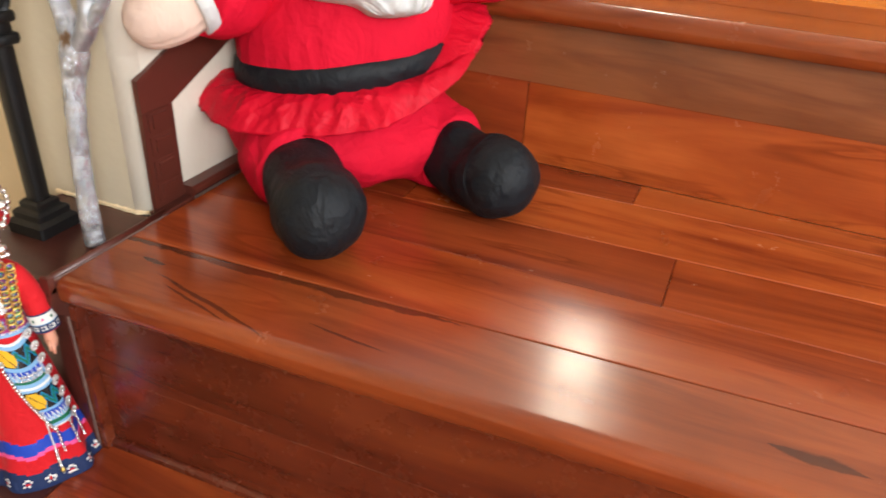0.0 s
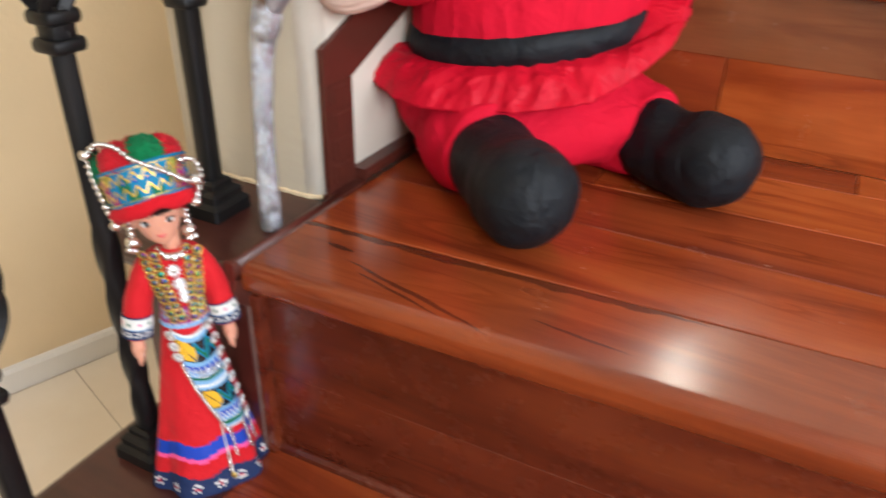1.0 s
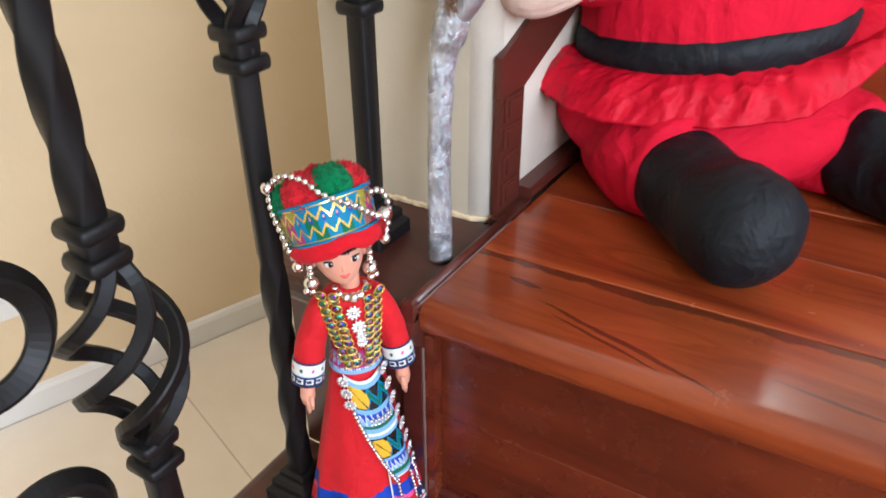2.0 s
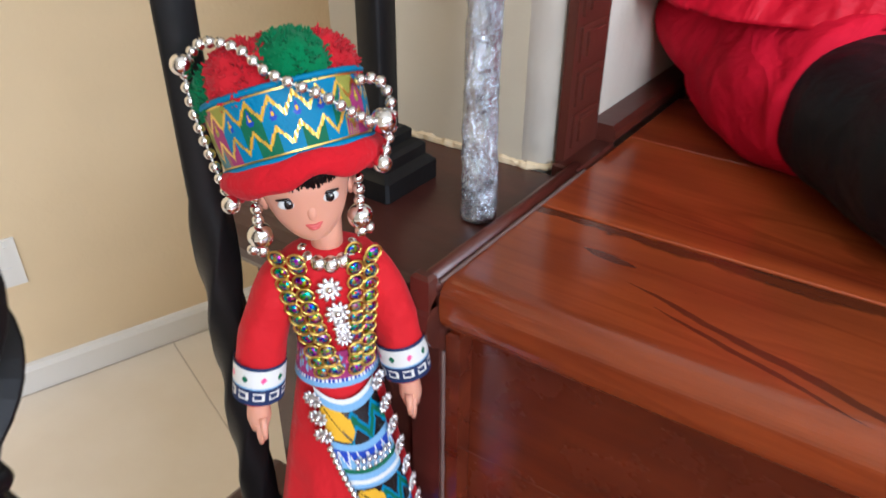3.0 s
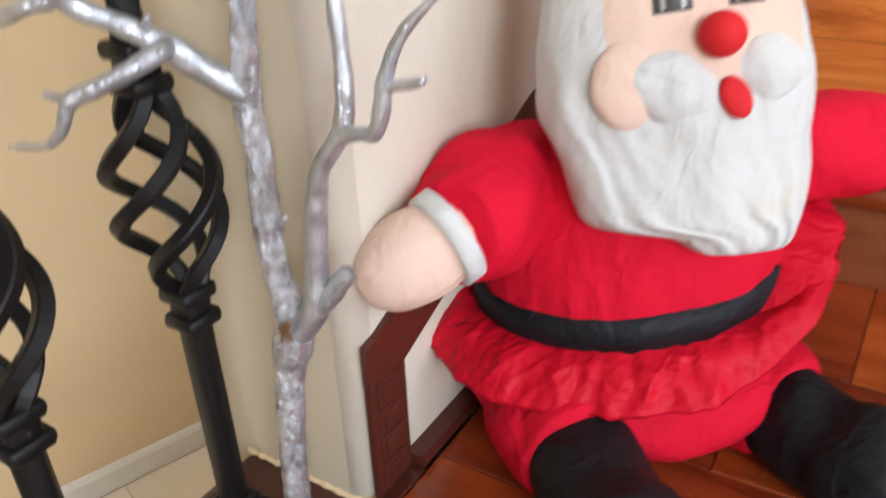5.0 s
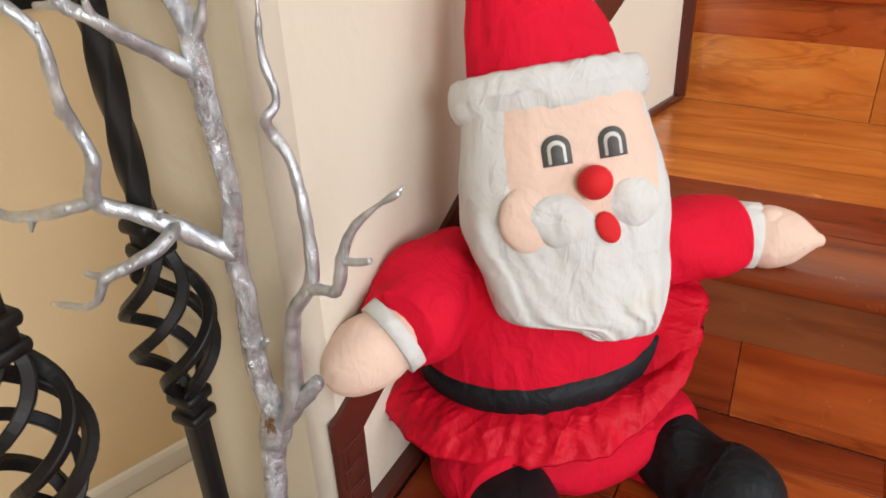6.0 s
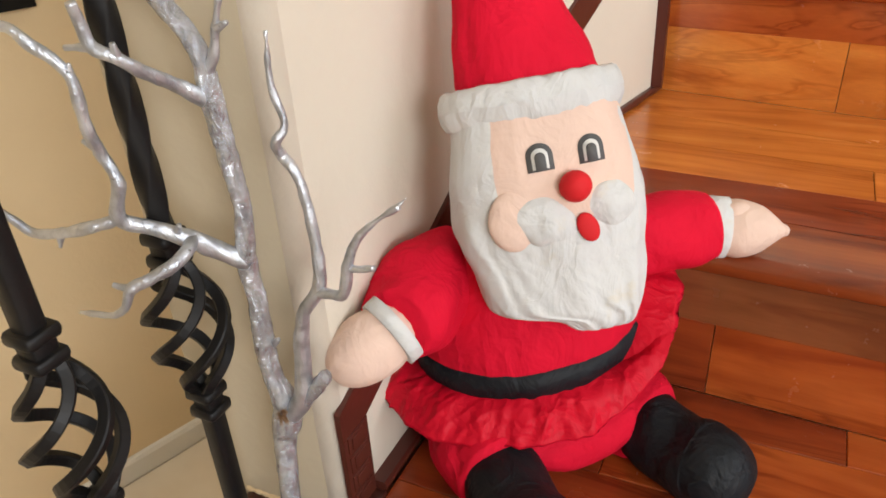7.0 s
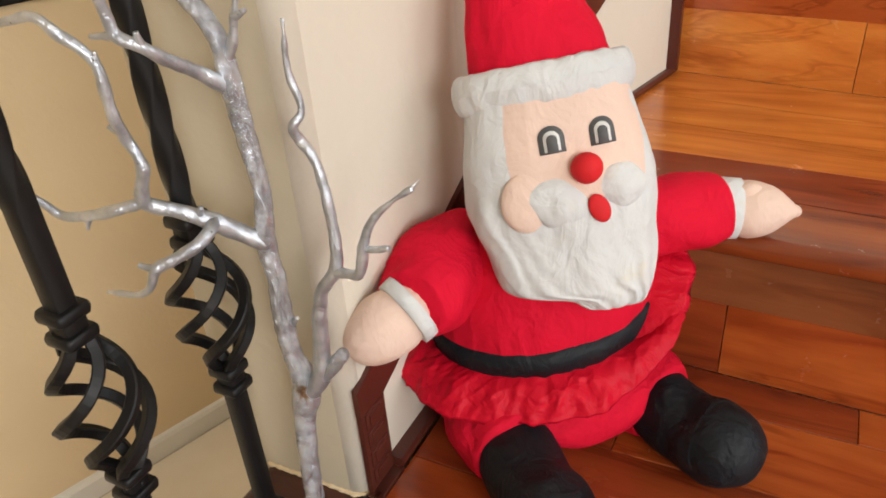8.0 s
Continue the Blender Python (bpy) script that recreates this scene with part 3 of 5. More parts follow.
OS, OZ = -0.263, -0.430
far_part("plate", [(OS - 0.035, OS + 0.035, 0.0005, 0.006, OZ - 0.052, OZ + 0.052, 0.002)], WHITE_PAINT, outlet)
for dz in (-0.022, 0.022):
    far_part("socket", [(OS - 0.016, OS + 0.016, 0.006, 0.008, OZ + dz - 0.014, OZ + dz + 0.014, 0.001)], WHITE_PAINT, outlet)

# picture frame high on the beige wall
picture = empty("picture_frame", far(0.05, 0.0, 0.7), "dark framed picture hanging on the beige wall", "picture")
far_part("frame_rail", [(-0.15, 0.23, 0.001, 0.022, 0.454, 0.482, 0.003)], IRON, picture)
far_part("frame_rail", [(-0.15, 0.23, 0.001, 0.022, 0.922, 0.95, 0.003)], IRON, picture)
for s0 in (-0.15, 0.202):
    far_part("frame_stile", [(s0, s0 + 0.028, 0.001, 0.0215, 0.4825, 0.9215, 0.003)], IRON, picture)
far_part("mat_board", [(-0.122, 0.202, 0.001, 0.008, 0.4825, 0.9215, 0.0)], WHITE_PAINT, picture)

# ---- balusters ----

def collar(bm, x, y, z, half=0.0086):
    for dz, h, g in ((-0.0085, 0.0042, 0.0034), (0.0, 0.006, 0.0014), (0.0085, 0.0042, 0.0034)):
        rings = []
        for i in range(7):
            a = -math.pi / 2 + math.pi * i / 6
            w = half + g * (0.55 + 0.45 * math.cos(a)) - (0.0015 if abs(dz) < 0.001 else 0)
            zz = z + dz + h * math.sin(a)
            k = w * 0.80
            rings.append([(x - w, y - k, zz), (x - k, y - w, zz), (x + k, y - w, zz), (x + w, y - k, zz), (x + w, y + k, zz), (x + k, y + w, zz), (x - k, y + w, zz), (x - w, y + k, zz)])
        loft(bm, rings)


def baluster(x, y, z0, low, high, twists, ztop, bar=0.0066, angle=0.0):
    """A square iron bar on a stepped shoe, with two collars and an open twisted basket between them."""
    top = empty("baluster", (x, y, z0), "black wrought iron baluster with twisted bar and basket", "baluster", "stair balusters")

    def add(name, bm, smooth=False):
        return part(name, bm, IRON, top, smooth=smooth)

    bm = bmesh.new()
    rings = []
    for w, z in ((0.0205, 0.0), (0.0205, 0.010), (0.0185, 0.012), (0.0165, 0.0135), (0.0165, 0.019), (0.0145, 0.021), (0.0115, 0.0225), (0.0115, 0.027), (0.009, 0.029)):
        k = w * 0.93
        rings.append([(x - w, y - k, z0 + z), (x - k, y - w, z0 + z), (x + k, y - w, z0 + z), (x + w, y - k, z0 + z), (x + w, y + k, z0 + z), (x + k, y + w, z0 + z), (x - k, y + w, z0 + z), (x - w, y + k, z0 + z)])
    loft(bm, rings)
    add("shoe", bm)

    def shaft(za, zb):
        count = max(2, int((zb - za) / 0.003))
        bm = bmesh.new()
        ang, rings = 0.0, []
        for k in range(count + 1):
            z = za + (zb - za) * k / count
            for ta, tb in twists:
                if ta < z < tb:
                    ang += (zb - za) / count * 2 * math.pi / 0.19
            ring = []
            for i in range(8):
                a = math.pi / 4 + (i // 2) * math.pi / 2 + (0.12 if i % 2 else -0.12) + ang
                ring.append((x + bar * 1.38 * math.cos(a), y + bar * 1.38 * math.sin(a), z))
            rings.append(ring)
        loft(bm, rings)
        return add("bar", bm, True)

    shaft(z0 + 0.02, low)
    shaft(high, ztop)
    for zc in (low, high):
        bm = bmesh.new()
        collar(bm, x, y, zc)
        add("collar", bm, True)
    za, zb = low + 0.006, high - 0.006
    for q in range(4):
        bm = bmesh.new()
        pts = []
        for k in range(33):
            t = k / 32
            a = angle + q * math.pi / 2 + 2 * math.pi * 0.86 * t
            r = 0.0050 + 0.0225 * math.sin(math.pi * t) ** 1.2
            pts.append((x + r * math.cos(a), y + r * math.sin(a), za + (zb - za) * t))
        sweep(bm, pts, 0.0036, square=True)
        add("basket_rod", bm)
    return top


baluster(-0.557, 0.445, 0.1788, 0.354, 0.487, [(0.49, 0.95)], 1.02, angle=0.6)
baluster(-0.558, 0.340, 0.0010, 0.345, 0.479, [(0.045, 0.215), (0.56, 0.95)], 1.02, angle=0.2)
baluster(-0.548, 0.225, 0.0010, 0.154, 0.285, [(0.30, 0.62)], 1.02, angle=0.9)

scroll = empty("scroll_baluster", (-0.55, 0.122, 0.0005), "black wrought iron baluster with flat scrolls", "baluster", "stair balusters")


def scroll_part(name, bm, smooth=False):
    ob = part(name, bm, IRON, scroll, smooth=smooth)


bm = bmesh.new()
sweep(bm, [(-0.55, 0.122, 0.001), (-0.55, 0.122, 1.02)], 0.0072, square=True)
scroll_part("bar", bm)
for zc, turn in ((0.148, 1), (0.262, -1)):
    bm = bmesh.new()
    pts = []
    for k in range(60):
        t = k / 59
        a = math.pi + turn * 2 * math.pi * 1.35 * t
        r = 0.040 * (1 - 0.62 * t)
        pts.append((-0.55, 0.162 + r * math.cos(a), zc + r * math.sin(a)))
    sweep(bm, pts, 0.0055, square=True)
    scroll_part("scroll", bm)

# ---- silver branch ----
branch = empty("silver_branch", (-0.497, 0.447, 0.179), "bare tree branch painted silver standing on the dark board", "branch")


def limb(name, points, label="", mat=SILVER):
    """points: x, y, z and thickness; knots and bark swell the skin."""
    bark = mat == SILVER_BARK
    path = smooth_path(points, 22 if bark else 9)
    bm = bmesh.new()
    sweep(bm, [p[:3] for p in path], [float(max(p[3] * (0.86 if bark else 0.9), 0.0006)) for p in path], n=32 if bark else 14, rough=0.0010 if bark else 0.0009, freq=170.0 if bark else 110.0)
    ob = part(name, bm, mat, branch, label, True)
    return ob


limb("stem", [(-0.495, 0.441, 0.1788, 0.0098), (-0.499, 0.446, 0.23, 0.0092), (-0.503, 0.454, 0.28, 0.0092), (-0.506, 0.463, 0.315, 0.0108), (-0.500, 0.463, 0.336, 0.0135), (-0.499, 0.464, 0.352, 0.0115), (-0.507, 0.465, 0.378, 0.0088), (-0.509, 0.466, 0.41, 0.0092), (-0.508, 0.467, 0.445, 0.0078), (-0.510, 0.467, 0.472, 0.0085), (-0.504, 0.467, 0.515, 0.0070), (-0.507, 0.467, 0.551, 0.0078), (-0.510, 0.467, 0.588, 0.0082), (-0.512, 0.467, 0.612, 0.0070), (-0.521, 0.467, 0.630, 0.0072), (-0.545, 0.467, 0.655, 0.0065), (-0.575, 0.46, 0.70, 0.005)], "", SILVER_BARK)
limb("fork_right", [(-0.499, 0.463, 0.340, 0.0095), (-0.482, 0.465, 0.362, 0.0085), (-0.478, 0.466, 0.39, 0.0068), (-0.474, 0.466, 0.42, 0.0062), (-0.466, 0.465, 0.445, 0.0050), (-0.452, 0.466, 0.466, 0.0052), (-0.452, 0.47, 0.50, 0.0042), (-0.459, 0.472, 0.54, 0.0038), (-0.470, 0.474, 0.553, 0.0040), (-0.467, 0.466, 0.565, 0.0034), (-0.463, 0.472, 0.575, 0.0028), (-0.468, 0.472, 0.60, 0.0026), (-0.465, 0.472, 0.629, 0.0012)])
limb("stub", [(-0.484, 0.465, 0.360, 0.008), (-0.472, 0.466, 0.372, 0.0068), (-0.460, 0.467, 0.388, 0.0062)], "", SILVER_BARK)
limb("twig", [(-0.453, 0.465, 0.463, 0.0042), (-0.440, 0.463, 0.465, 0.0040), (-0.430, 0.462, 0.469, 0.0042), (-0.425, 0.463, 0.490, 0.0040), (-0.418, 0.466, 0.508, 0.0030), (-0.404, 0.470, 0.522, 0.0018), (-0.391, 0.474, 0.531, 0.0022)])
limb("twig", [(-0.425, 0.463, 0.488, 0.0032), (-0.415, 0.463, 0.489, 0.0026), (-0.406, 0.463, 0.492, 0.0024)])
limb("twig", [(-0.393, 0.473, 0.530, 0.0018), (-0.386, 0.475, 0.537, 0.0008)])
limb("limb_left", [(-0.508, 0.467, 0.473, 0.0075), (-0.522, 0.455, 0.486, 0.0072), (-0.531, 0.443, 0.499, 0.0070), (-0.547, 0.43, 0.511, 0.0052), (-0.557, 0.416, 0.523, 0.0056), (-0.546, 0.414, 0.549, 0.0044), (-0.551, 0.413, 0.567, 0.0042), (-0.548, 0.406, 0.587, 0.0040), (-0.546, 0.404, 0.617, 0.0038), (-0.560, 0.396, 0.636, 0.0036), (-0.573, 0.394, 0.644, 0.0034), (-0.600, 0.39, 0.640, 0.0028)])
limb("limb_left", [(-0.556, 0.416, 0.523, 0.0048), (-0.572, 0.407, 0.519, 0.0044), (-0.595, 0.404, 0.512, 0.0040), (-0.62, 0.40, 0.509, 0.0036), (-0.63, 0.392, 0.525, 0.0028), (-0.655, 0.39, 0.536, 0.0022)])
limb("limb_left", [(-0.529, 0.443, 0.499, 0.0054), (-0.522, 0.424, 0.497, 0.0050), (-0.533, 0.409, 0.489, 0.0044), (-0.545, 0.400, 0.483, 0.0042), (-0.551, 0.396, 0.470, 0.0034), (-0.565, 0.395, 0.462, 0.0026), (-0.594, 0.395, 0.457, 0.0018)])
limb("limb_upper", [(-0.508, 0.468, 0.584, 0.0056), (-0.513, 0.462, 0.589, 0.0058), (-0.517, 0.447, 0.602, 0.0048), (-0.517, 0.430, 0.613, 0.0044), (-0.519, 0.415, 0.625, 0.0040), (-0.530, 0.410, 0.632, 0.0042), (-0.531, 0.408, 0.644, 0.0038), (-0.530, 0.405, 0.656, 0.0034)])
limb("limb_upper", [(-0.511, 0.467, 0.602, 0.0050), (-0.502, 0.467, 0.614, 0.0035), (-0.497, 0.467, 0.628, 0.0028), (-0.489, 0.467, 0.648, 0.002)])
for a, b in (((-0.530, 0.410, 0.632), (-0.548, 0.408, 0.631)), ((-0.545, 0.40, 0.483), (-0.556, 0.397, 0.486)), ((-0.547, 0.405, 0.612), (-0.544, 0.404, 0.624)), ((-0.551, 0.412, 0.572), (-0.560, 0.410, 0.576)), ((-0.519, 0.415, 0.625), (-0.518, 0.413, 0.634)), ((-0.600, 0.404, 0.512), (-0.602, 0.402, 0.501)), ((-0.496, 0.467, 0.630), (-0.487, 0.467, 0.634)), ((-0.507, 0.468, 0.40), (-0.495, 0.466, 0.412)), ((-0.536, 0.438, 0.503), (-0.530, 0.436, 0.513))):
    limb("spur", [(*a, 0.0036), (*((Vector(a) + Vector(b)) / 2), 0.0028), (*b, 0.0016)])
bm = bmesh.new()
for k in range(26):
    a = random.uniform(0, 6.28)
    p = Vector((-0.494 + random.uniform(-0.004, 0.004), 0.453 + random.uniform(-0.003, 0.002), 0.352 + random.uniform(-0.004, 0.003)))
    d = Vector((math.cos(a), -0.6, math.sin(a))).normalized() * random.uniform(0.003, 0.007)
    sweep(bm, [p, p + d], [0.0007, 0.0003], n=5)
ob = part("bark_scrap", bm, BARK, branch, "torn brown bark in the fork")

# ---- large seated plush doll ----
SU, SF, SW = Vector((0.857, 0.515, 0)), Vector((0.515, -0.857, 0)), Vector((0, 0, 1))
SO = Vector((-0.389, 0.690, 0))


def P(a, b, c):
    return SO + SU * a + SF * b + SW * c


def plush_doll():
    bm = bmesh.new()
    RED, SATIN, BLACK, WHITE, SKIN, NOSE, GREY, EYEW = range(8)
    N = 96
    TILT = 0.12

    def rings_round(levels, ripple=None):
        out = []
        for a0, a, b, z in levels:
            ring = []
            for i in range(N):
                t = 2 * math.pi * i / N
                k = 1 + (ripple(t, z) if ripple else 0)
                aa = a0 + a * k * math.cos(t)
                ring.append(P(aa, b * k * math.sin(t) * (0.85 if math.sin(t) < 0 else 1), z + TILT * aa))
            out.append(ring)
        return out

    # trunk
    def wob(t, z):
        q = Vector((math.cos(t) * 3, math.sin(t) * 3, z * 22))
        return 0.022 * noise.noise(q) + 0.012 * noise.noise(q * 3)
    loft(bm, rings_round(smooth_path([(0, 0.085, 0.07, 0.205), (0, 0.100, 0.084, 0.25), (0, 0.104, 0.088, 0.29), (0, 0.106, 0.089, 0.325), (0, 0.102, 0.083, 0.355), (0, 0.092, 0.072, 0.385), (0, 0.072, 0.055, 0.412), (0, 0.04, 0.035, 0.425)], 6), wob), RED)

    # belt
    def wb(t, z):
        return 0.012 * noise.noise(Vector((math.cos(t) * 5, math.sin(t) * 5, z * 30)))
    lv = [(0, 0.1050, 0.0890, 0.288), (0, 0.1085, 0.0935, 0.291), (0, 0.1095, 0.0945, 0.303), (0, 0.1080, 0.0930, 0.313), (0, 0.104, 0.088, 0.316)]
    loft(bm, rings_round(lv, wb), BLACK, (False, False))

    # gathered skirt of the jacket, pushed up at the sides
    rings = []
    for j in range(25):
        k = j / 24
        ring = []
        for i in range(320):
            t = 2 * math.pi * i / 320
            c, s = math.cos(t), math.sin(t)
            q = Vector((c * 2, s * 2, 3.0))
            fold = math.sin(t * 9 + 6 * noise.noise(q * 1.1)) * (0.5 + 0.5 * noise.noise(q * 2.1))
            fine = noise.noise(Vector((c * 5, s * 5, k * 1.6)))
            pull = (1 - abs(math.sin(t * 8 + k * 1.8 + 2.5 * noise.noise(Vector((c * 3, s * 3, k)))))) ** 4 * (0.5 + noise.noise(Vector((c * 4, s * 4, k * 1.5 + 7))))
            pull += 0.6 * (1 - abs(math.sin(t * 15 - k * 3.0 + 3 * noise.noise(Vector((c * 4, s * 4, k + 3)))))) ** 5
            middle = math.exp(-((t - 1.45) / 0.42) ** 2)
            gather = math.sin(t * 44 + 6 * noise.noise(q * 3)) * math.exp(-k * 1.3) * (0.6 + 1.2 * middle)
            slant = math.sin(t * 24 + k * 5 + 3 * noise.noise(q * 4)) * middle * math.sin(math.pi * min(1, k * 1.2)) ** 2
            g = min(1.0, k * 1.6)
            drop = 0.031 * max(0.0, s) ** 0.7 + (-0.040 * c * c if c > 0 else 0.002 * c * c) + (0.02 * -s if s < 0 else 0)
            out = k ** 0.8
            calm = 1 - 0.75 * max(0.0, c) ** 0.5
            ra = 0.103 + (0.040 if c > 0 else 0.045) * out ** (0.6 if c > 0 else 1) + g * 0.003 * fold * calm + 0.0020 * gather + 0.005 * fine * k + 0.0036 * pull * g * calm
            rb = 0.089 + (0.033 if s > 0 else 0.0) * out + g * 0.003 * fold + 0.0020 * gather + 0.0034 * slant + 0.004 * fine * k + 0.0036 * pull * g * calm
            aa = ra * c
            z = 0.294 - drop * k + 0.007 * math.sin(math.pi * k) * (0.4 + abs(c)) + 0.0008 * fold * k + (0.0025 * fine + 0.002 * pull) * math.sin(math.pi * k) + TILT * aa
            ring.append(P(aa, rb * s * (0.8 if s < 0 else 1), z))
        rings.append(ring)
    inner = [p.lerp(P(0, 0, p.z), 0.04) + SW * 0.002 for p in rings[-1]]
    inner2 = [p.lerp(P(0, 0, p.z), 0.3) + SW * 0.008 for p in rings[-1]]
    loft(bm, rings + [inner, inner2], SATIN, (False, False))

    # trouser legs
    def leg(points, mat, n=44, wrinkle=0.003, freq=28.0, tip=0.95):
        path = smooth_path(points, 8)
        pts, rad = [Vector(p[:3]) for p in path], [float(p[3]) for p in path]
        d0, d1 = (pts[1] - pts[0]).normalized(), (pts[-1] - pts[-2]).normalized()
        head = [(pts[0] - d0 * rad[0] * (1 - s) * 0.5, rad[0] * math.sqrt(max(0.0, 1 - (1 - s) ** 2))) for s in (0.05, 0.3, 0.6)]
        tail = [(pts[-1] + d1 * rad[-1] * math.sin(s) * tip, rad[-1] * math.cos(s)) for s in (0.2, 0.4, 0.6, 0.8, 1.0, 1.2, 1.35, 1.5)]
        allp = [h[0] for h in head] + pts + [t[0] for t in tail]
        allr = [max(0.002, h[1]) for h in head] + rad + [max(0.001, t[1]) for t in tail]
        sweep(bm, allp, allr, mat, n, rough=wrinkle, freq=freq)

    leg([(*P(-0.052, 0.0, 0.229), 0.054), (*P(-0.058, 0.05, 0.224), 0.049), (*P(-0.052, 0.085, 0.222), 0.045), (*P(-0.046, 0.108, 0.221), 0.041)], RED, 64, 0.005, 36.0, 0.2)
    leg([(*P(0.050, -0.005, 0.229), 0.054), (*P(0.074, 0.025, 0.225), 0.050), (*P(0.094, 0.050, 0.222), 0.045), (*P(0.104, 0.066, 0.221), 0.040)], RED, 64, 0.005, 36.0, 0.2)
    blob(bm, P(0.004, 0.02, 0.234), SU * 0.122, SF * 0.090, SW * 0.052, RED, 64, 32, 0.008, 26)
    # boots
    leg([(*P(-0.044, 0.085, 0.221), 0.036), (*P(-0.042, 0.12, 0.220), 0.037), (*P(-0.034, 0.155, 0.219), 0.037), (*P(-0.029, 0.180, 0.222), 0.040), (*P(-0.027, 0.193, 0.224), 0.0395)], BLACK, wrinkle=0.0025, freq=40)
    leg([(*P(0.096, 0.052, 0.221), 0.035), (*P(0.108, 0.080, 0.220), 0.036), (*P(0.122, 0.106, 0.219), 0.036), (*P(0.134, 0.124, 0.222), 0.039), (*P(0.138, 0.131, 0.224), 0.038)], BLACK, wrinkle=0.0025, freq=40)

    # arms
    def cuff(c, d, r, w):
        sweep(bm, [c - d * w, c - d * w * 0.96, c, c + d * w * 0.94, c + d * w], [r * 0.95, r, r * 0.995, r * 0.985, r * 0.93], WHITE, 56, rough=0.0012, freq=60)

    a0, a1 = P(-0.066, 0.0, 0.372), Vector((-0.455, 0.554, 0.370))
    d = Vector((-0.45, -0.80, -0.38)).normalized()
    leg([(*a0, 0.038), (*(a0.lerp(a1, 0.4) + Vector((-0.006, 0, 0.004))), 0.043), (*a0.lerp(a1, 0.70), 0.0405), (*(a1 - d * 0.004), 0.0335)], RED, 56, 0.0045, 34.0, 0.1)
    cuff(a1, d, 0.0312, 0.0062)
    e = Vector((-0.60, -0.70, -0.40)).normalized()
    f = e.orthogonal().normalized()
    g = e.cross(f)
    rings = []
    for j in range(1, 30):
        th = math.pi * j / 30
        ring = []
        for i in range(72):
            t = 2 * math.pi * i / 72
            p = a1 + e * (0.021 - 0.0400 * math.cos(th)) + (f * math.cos(t) + g * math.sin(t)) * 0.0285 * math.sin(th) ** 0.85
            seam = math.exp(-((t - 1.9) / 0.05) ** 2) + math.exp(-((t - 5.0) / 0.05) ** 2)
            gather = math.sin(t * 13 + 2 * math.sin(t * 3)) * max(0.0, math.cos(th) - 0.15) ** 2
            p += (f * math.cos(t) + g * math.sin(t)) * (-0.0011 * seam + 0.0008 * gather + 0.0012 * noise.noise(p * 45))
            ring.append(p)
        rings.append(ring)
    loft(bm, rings, SKIN)
    b0 = P(0.074, 0.005, 0.390)
    d = Vector((0.953, 0.300, -0.054)).normalized()
    b1 = Vector((-0.262, 0.770, 0.392)) + d * 0.022
    leg([(*b0, 0.036), (*b0.lerp(b1, 0.35), 0.037), (*b0.lerp(b1, 0.7), 0.0355), (*(b1 - d * 0.006), 0.031)], RED, 56, 0.004, 34.0, 0.1)
    cuff(b1, d, 0.0285, 0.012)
    leg([(*(b1 + d * 0.006), 0.024), (*(b1 + d * 0.022), 0.0268), (*(b1 + d * 0.040), 0.0215), (*(b1 + d * 0.054), 0.012), (*(b1 + d * 0.062), 0.006)], SKIN, wrinkle=0.002)
    blob(bm, b1 + d * 0.020 + Vector((0, -0.006, 0.019)), d * 0.013, Vector((0.0, 0.010, 0)), SW * 0.010, SKIN, 16, 10)

    # head: a cushion that leans back and to one side
    up, front = (SW * 0.94 - SF * 0.34).normalized(), (SF * 0.94 + SW * 0.34).normalized()
    up, side = up * 0.9955 - SU * 0.095, SU * 0.9955 + up * 0.095
    hc = P(0.008, 0.025, 0.465)

    def H(a, h, n):
        return hc + side * a + up * h + front * n

    rows = smooth_path([(0.026, 0.010, -0.125, 0.026, 0.006), (0.026, 0.025, -0.122, 0.026, 0.015), (0.022, 0.037, -0.112, 0.024, 0.022), (0.004, 0.060, -0.101, 0.021, 0.028), (0.001, 0.067, -0.085, 0.017, 0.034), (0.001, 0.071, -0.064, 0.012, 0.040), (0.0, 0.079, -0.032, 0.004, 0.050), (0.0, 0.078, 0.0, 0.0, 0.053), (0.0, 0.072, 0.03, 0.0, 0.052), (0.0, 0.066, 0.06, 0.0, 0.048), (0.0, 0.058, 0.075, 0.0, 0.042)], 7)
    rings = []
    M = 144
    for a0, a, h, n0, n in rows:
        ring = []
        for i in range(M):
            t = 2 * math.pi * i / M
            c, s = math.cos(t), math.sin(t)
            e = 0.8
            k = 1 + (0.05 * noise.noise(Vector((c * 3, h * 40, s * 2))) if h < 0.0 else 0.015 * noise.noise(Vector((c * 3, h * 40, s * 2))))
            p = H(a0 + a * k * math.copysign(abs(c) ** e, c), h, n0 + n * math.copysign(abs(s) ** e, s))
            if h < -0.02:
                q = Vector((c * 4.5 + h * 6, h * 9, s * 2))
                p += front * (0.0042 * noise.noise(q) + 0.0018 * noise.noise(Vector((c * 9 + h * 25, h * 30, s * 3))) * min(1, (-0.02 - h) / 0.03))
            ring.append(p)
        rings.append(ring)
    loft(bm, rings, WHITE)

    def face(a, h, lift):
        """A point on the front of the head."""
        for p, q in zip(rows, rows[1:]):
            if p[2] <= h <= q[2]:
                k = (h - p[2]) / (q[2] - p[2])
                w = [float(x + (y - x) * k) for x, y in zip(p, q)]
                break
        c = min(0.995, abs(a - w[0]) / w[1]) ** 1.25
        return H(a, h, w[3] + w[4] * (1 - c * c) ** 0.4 + lift)

    grid = []
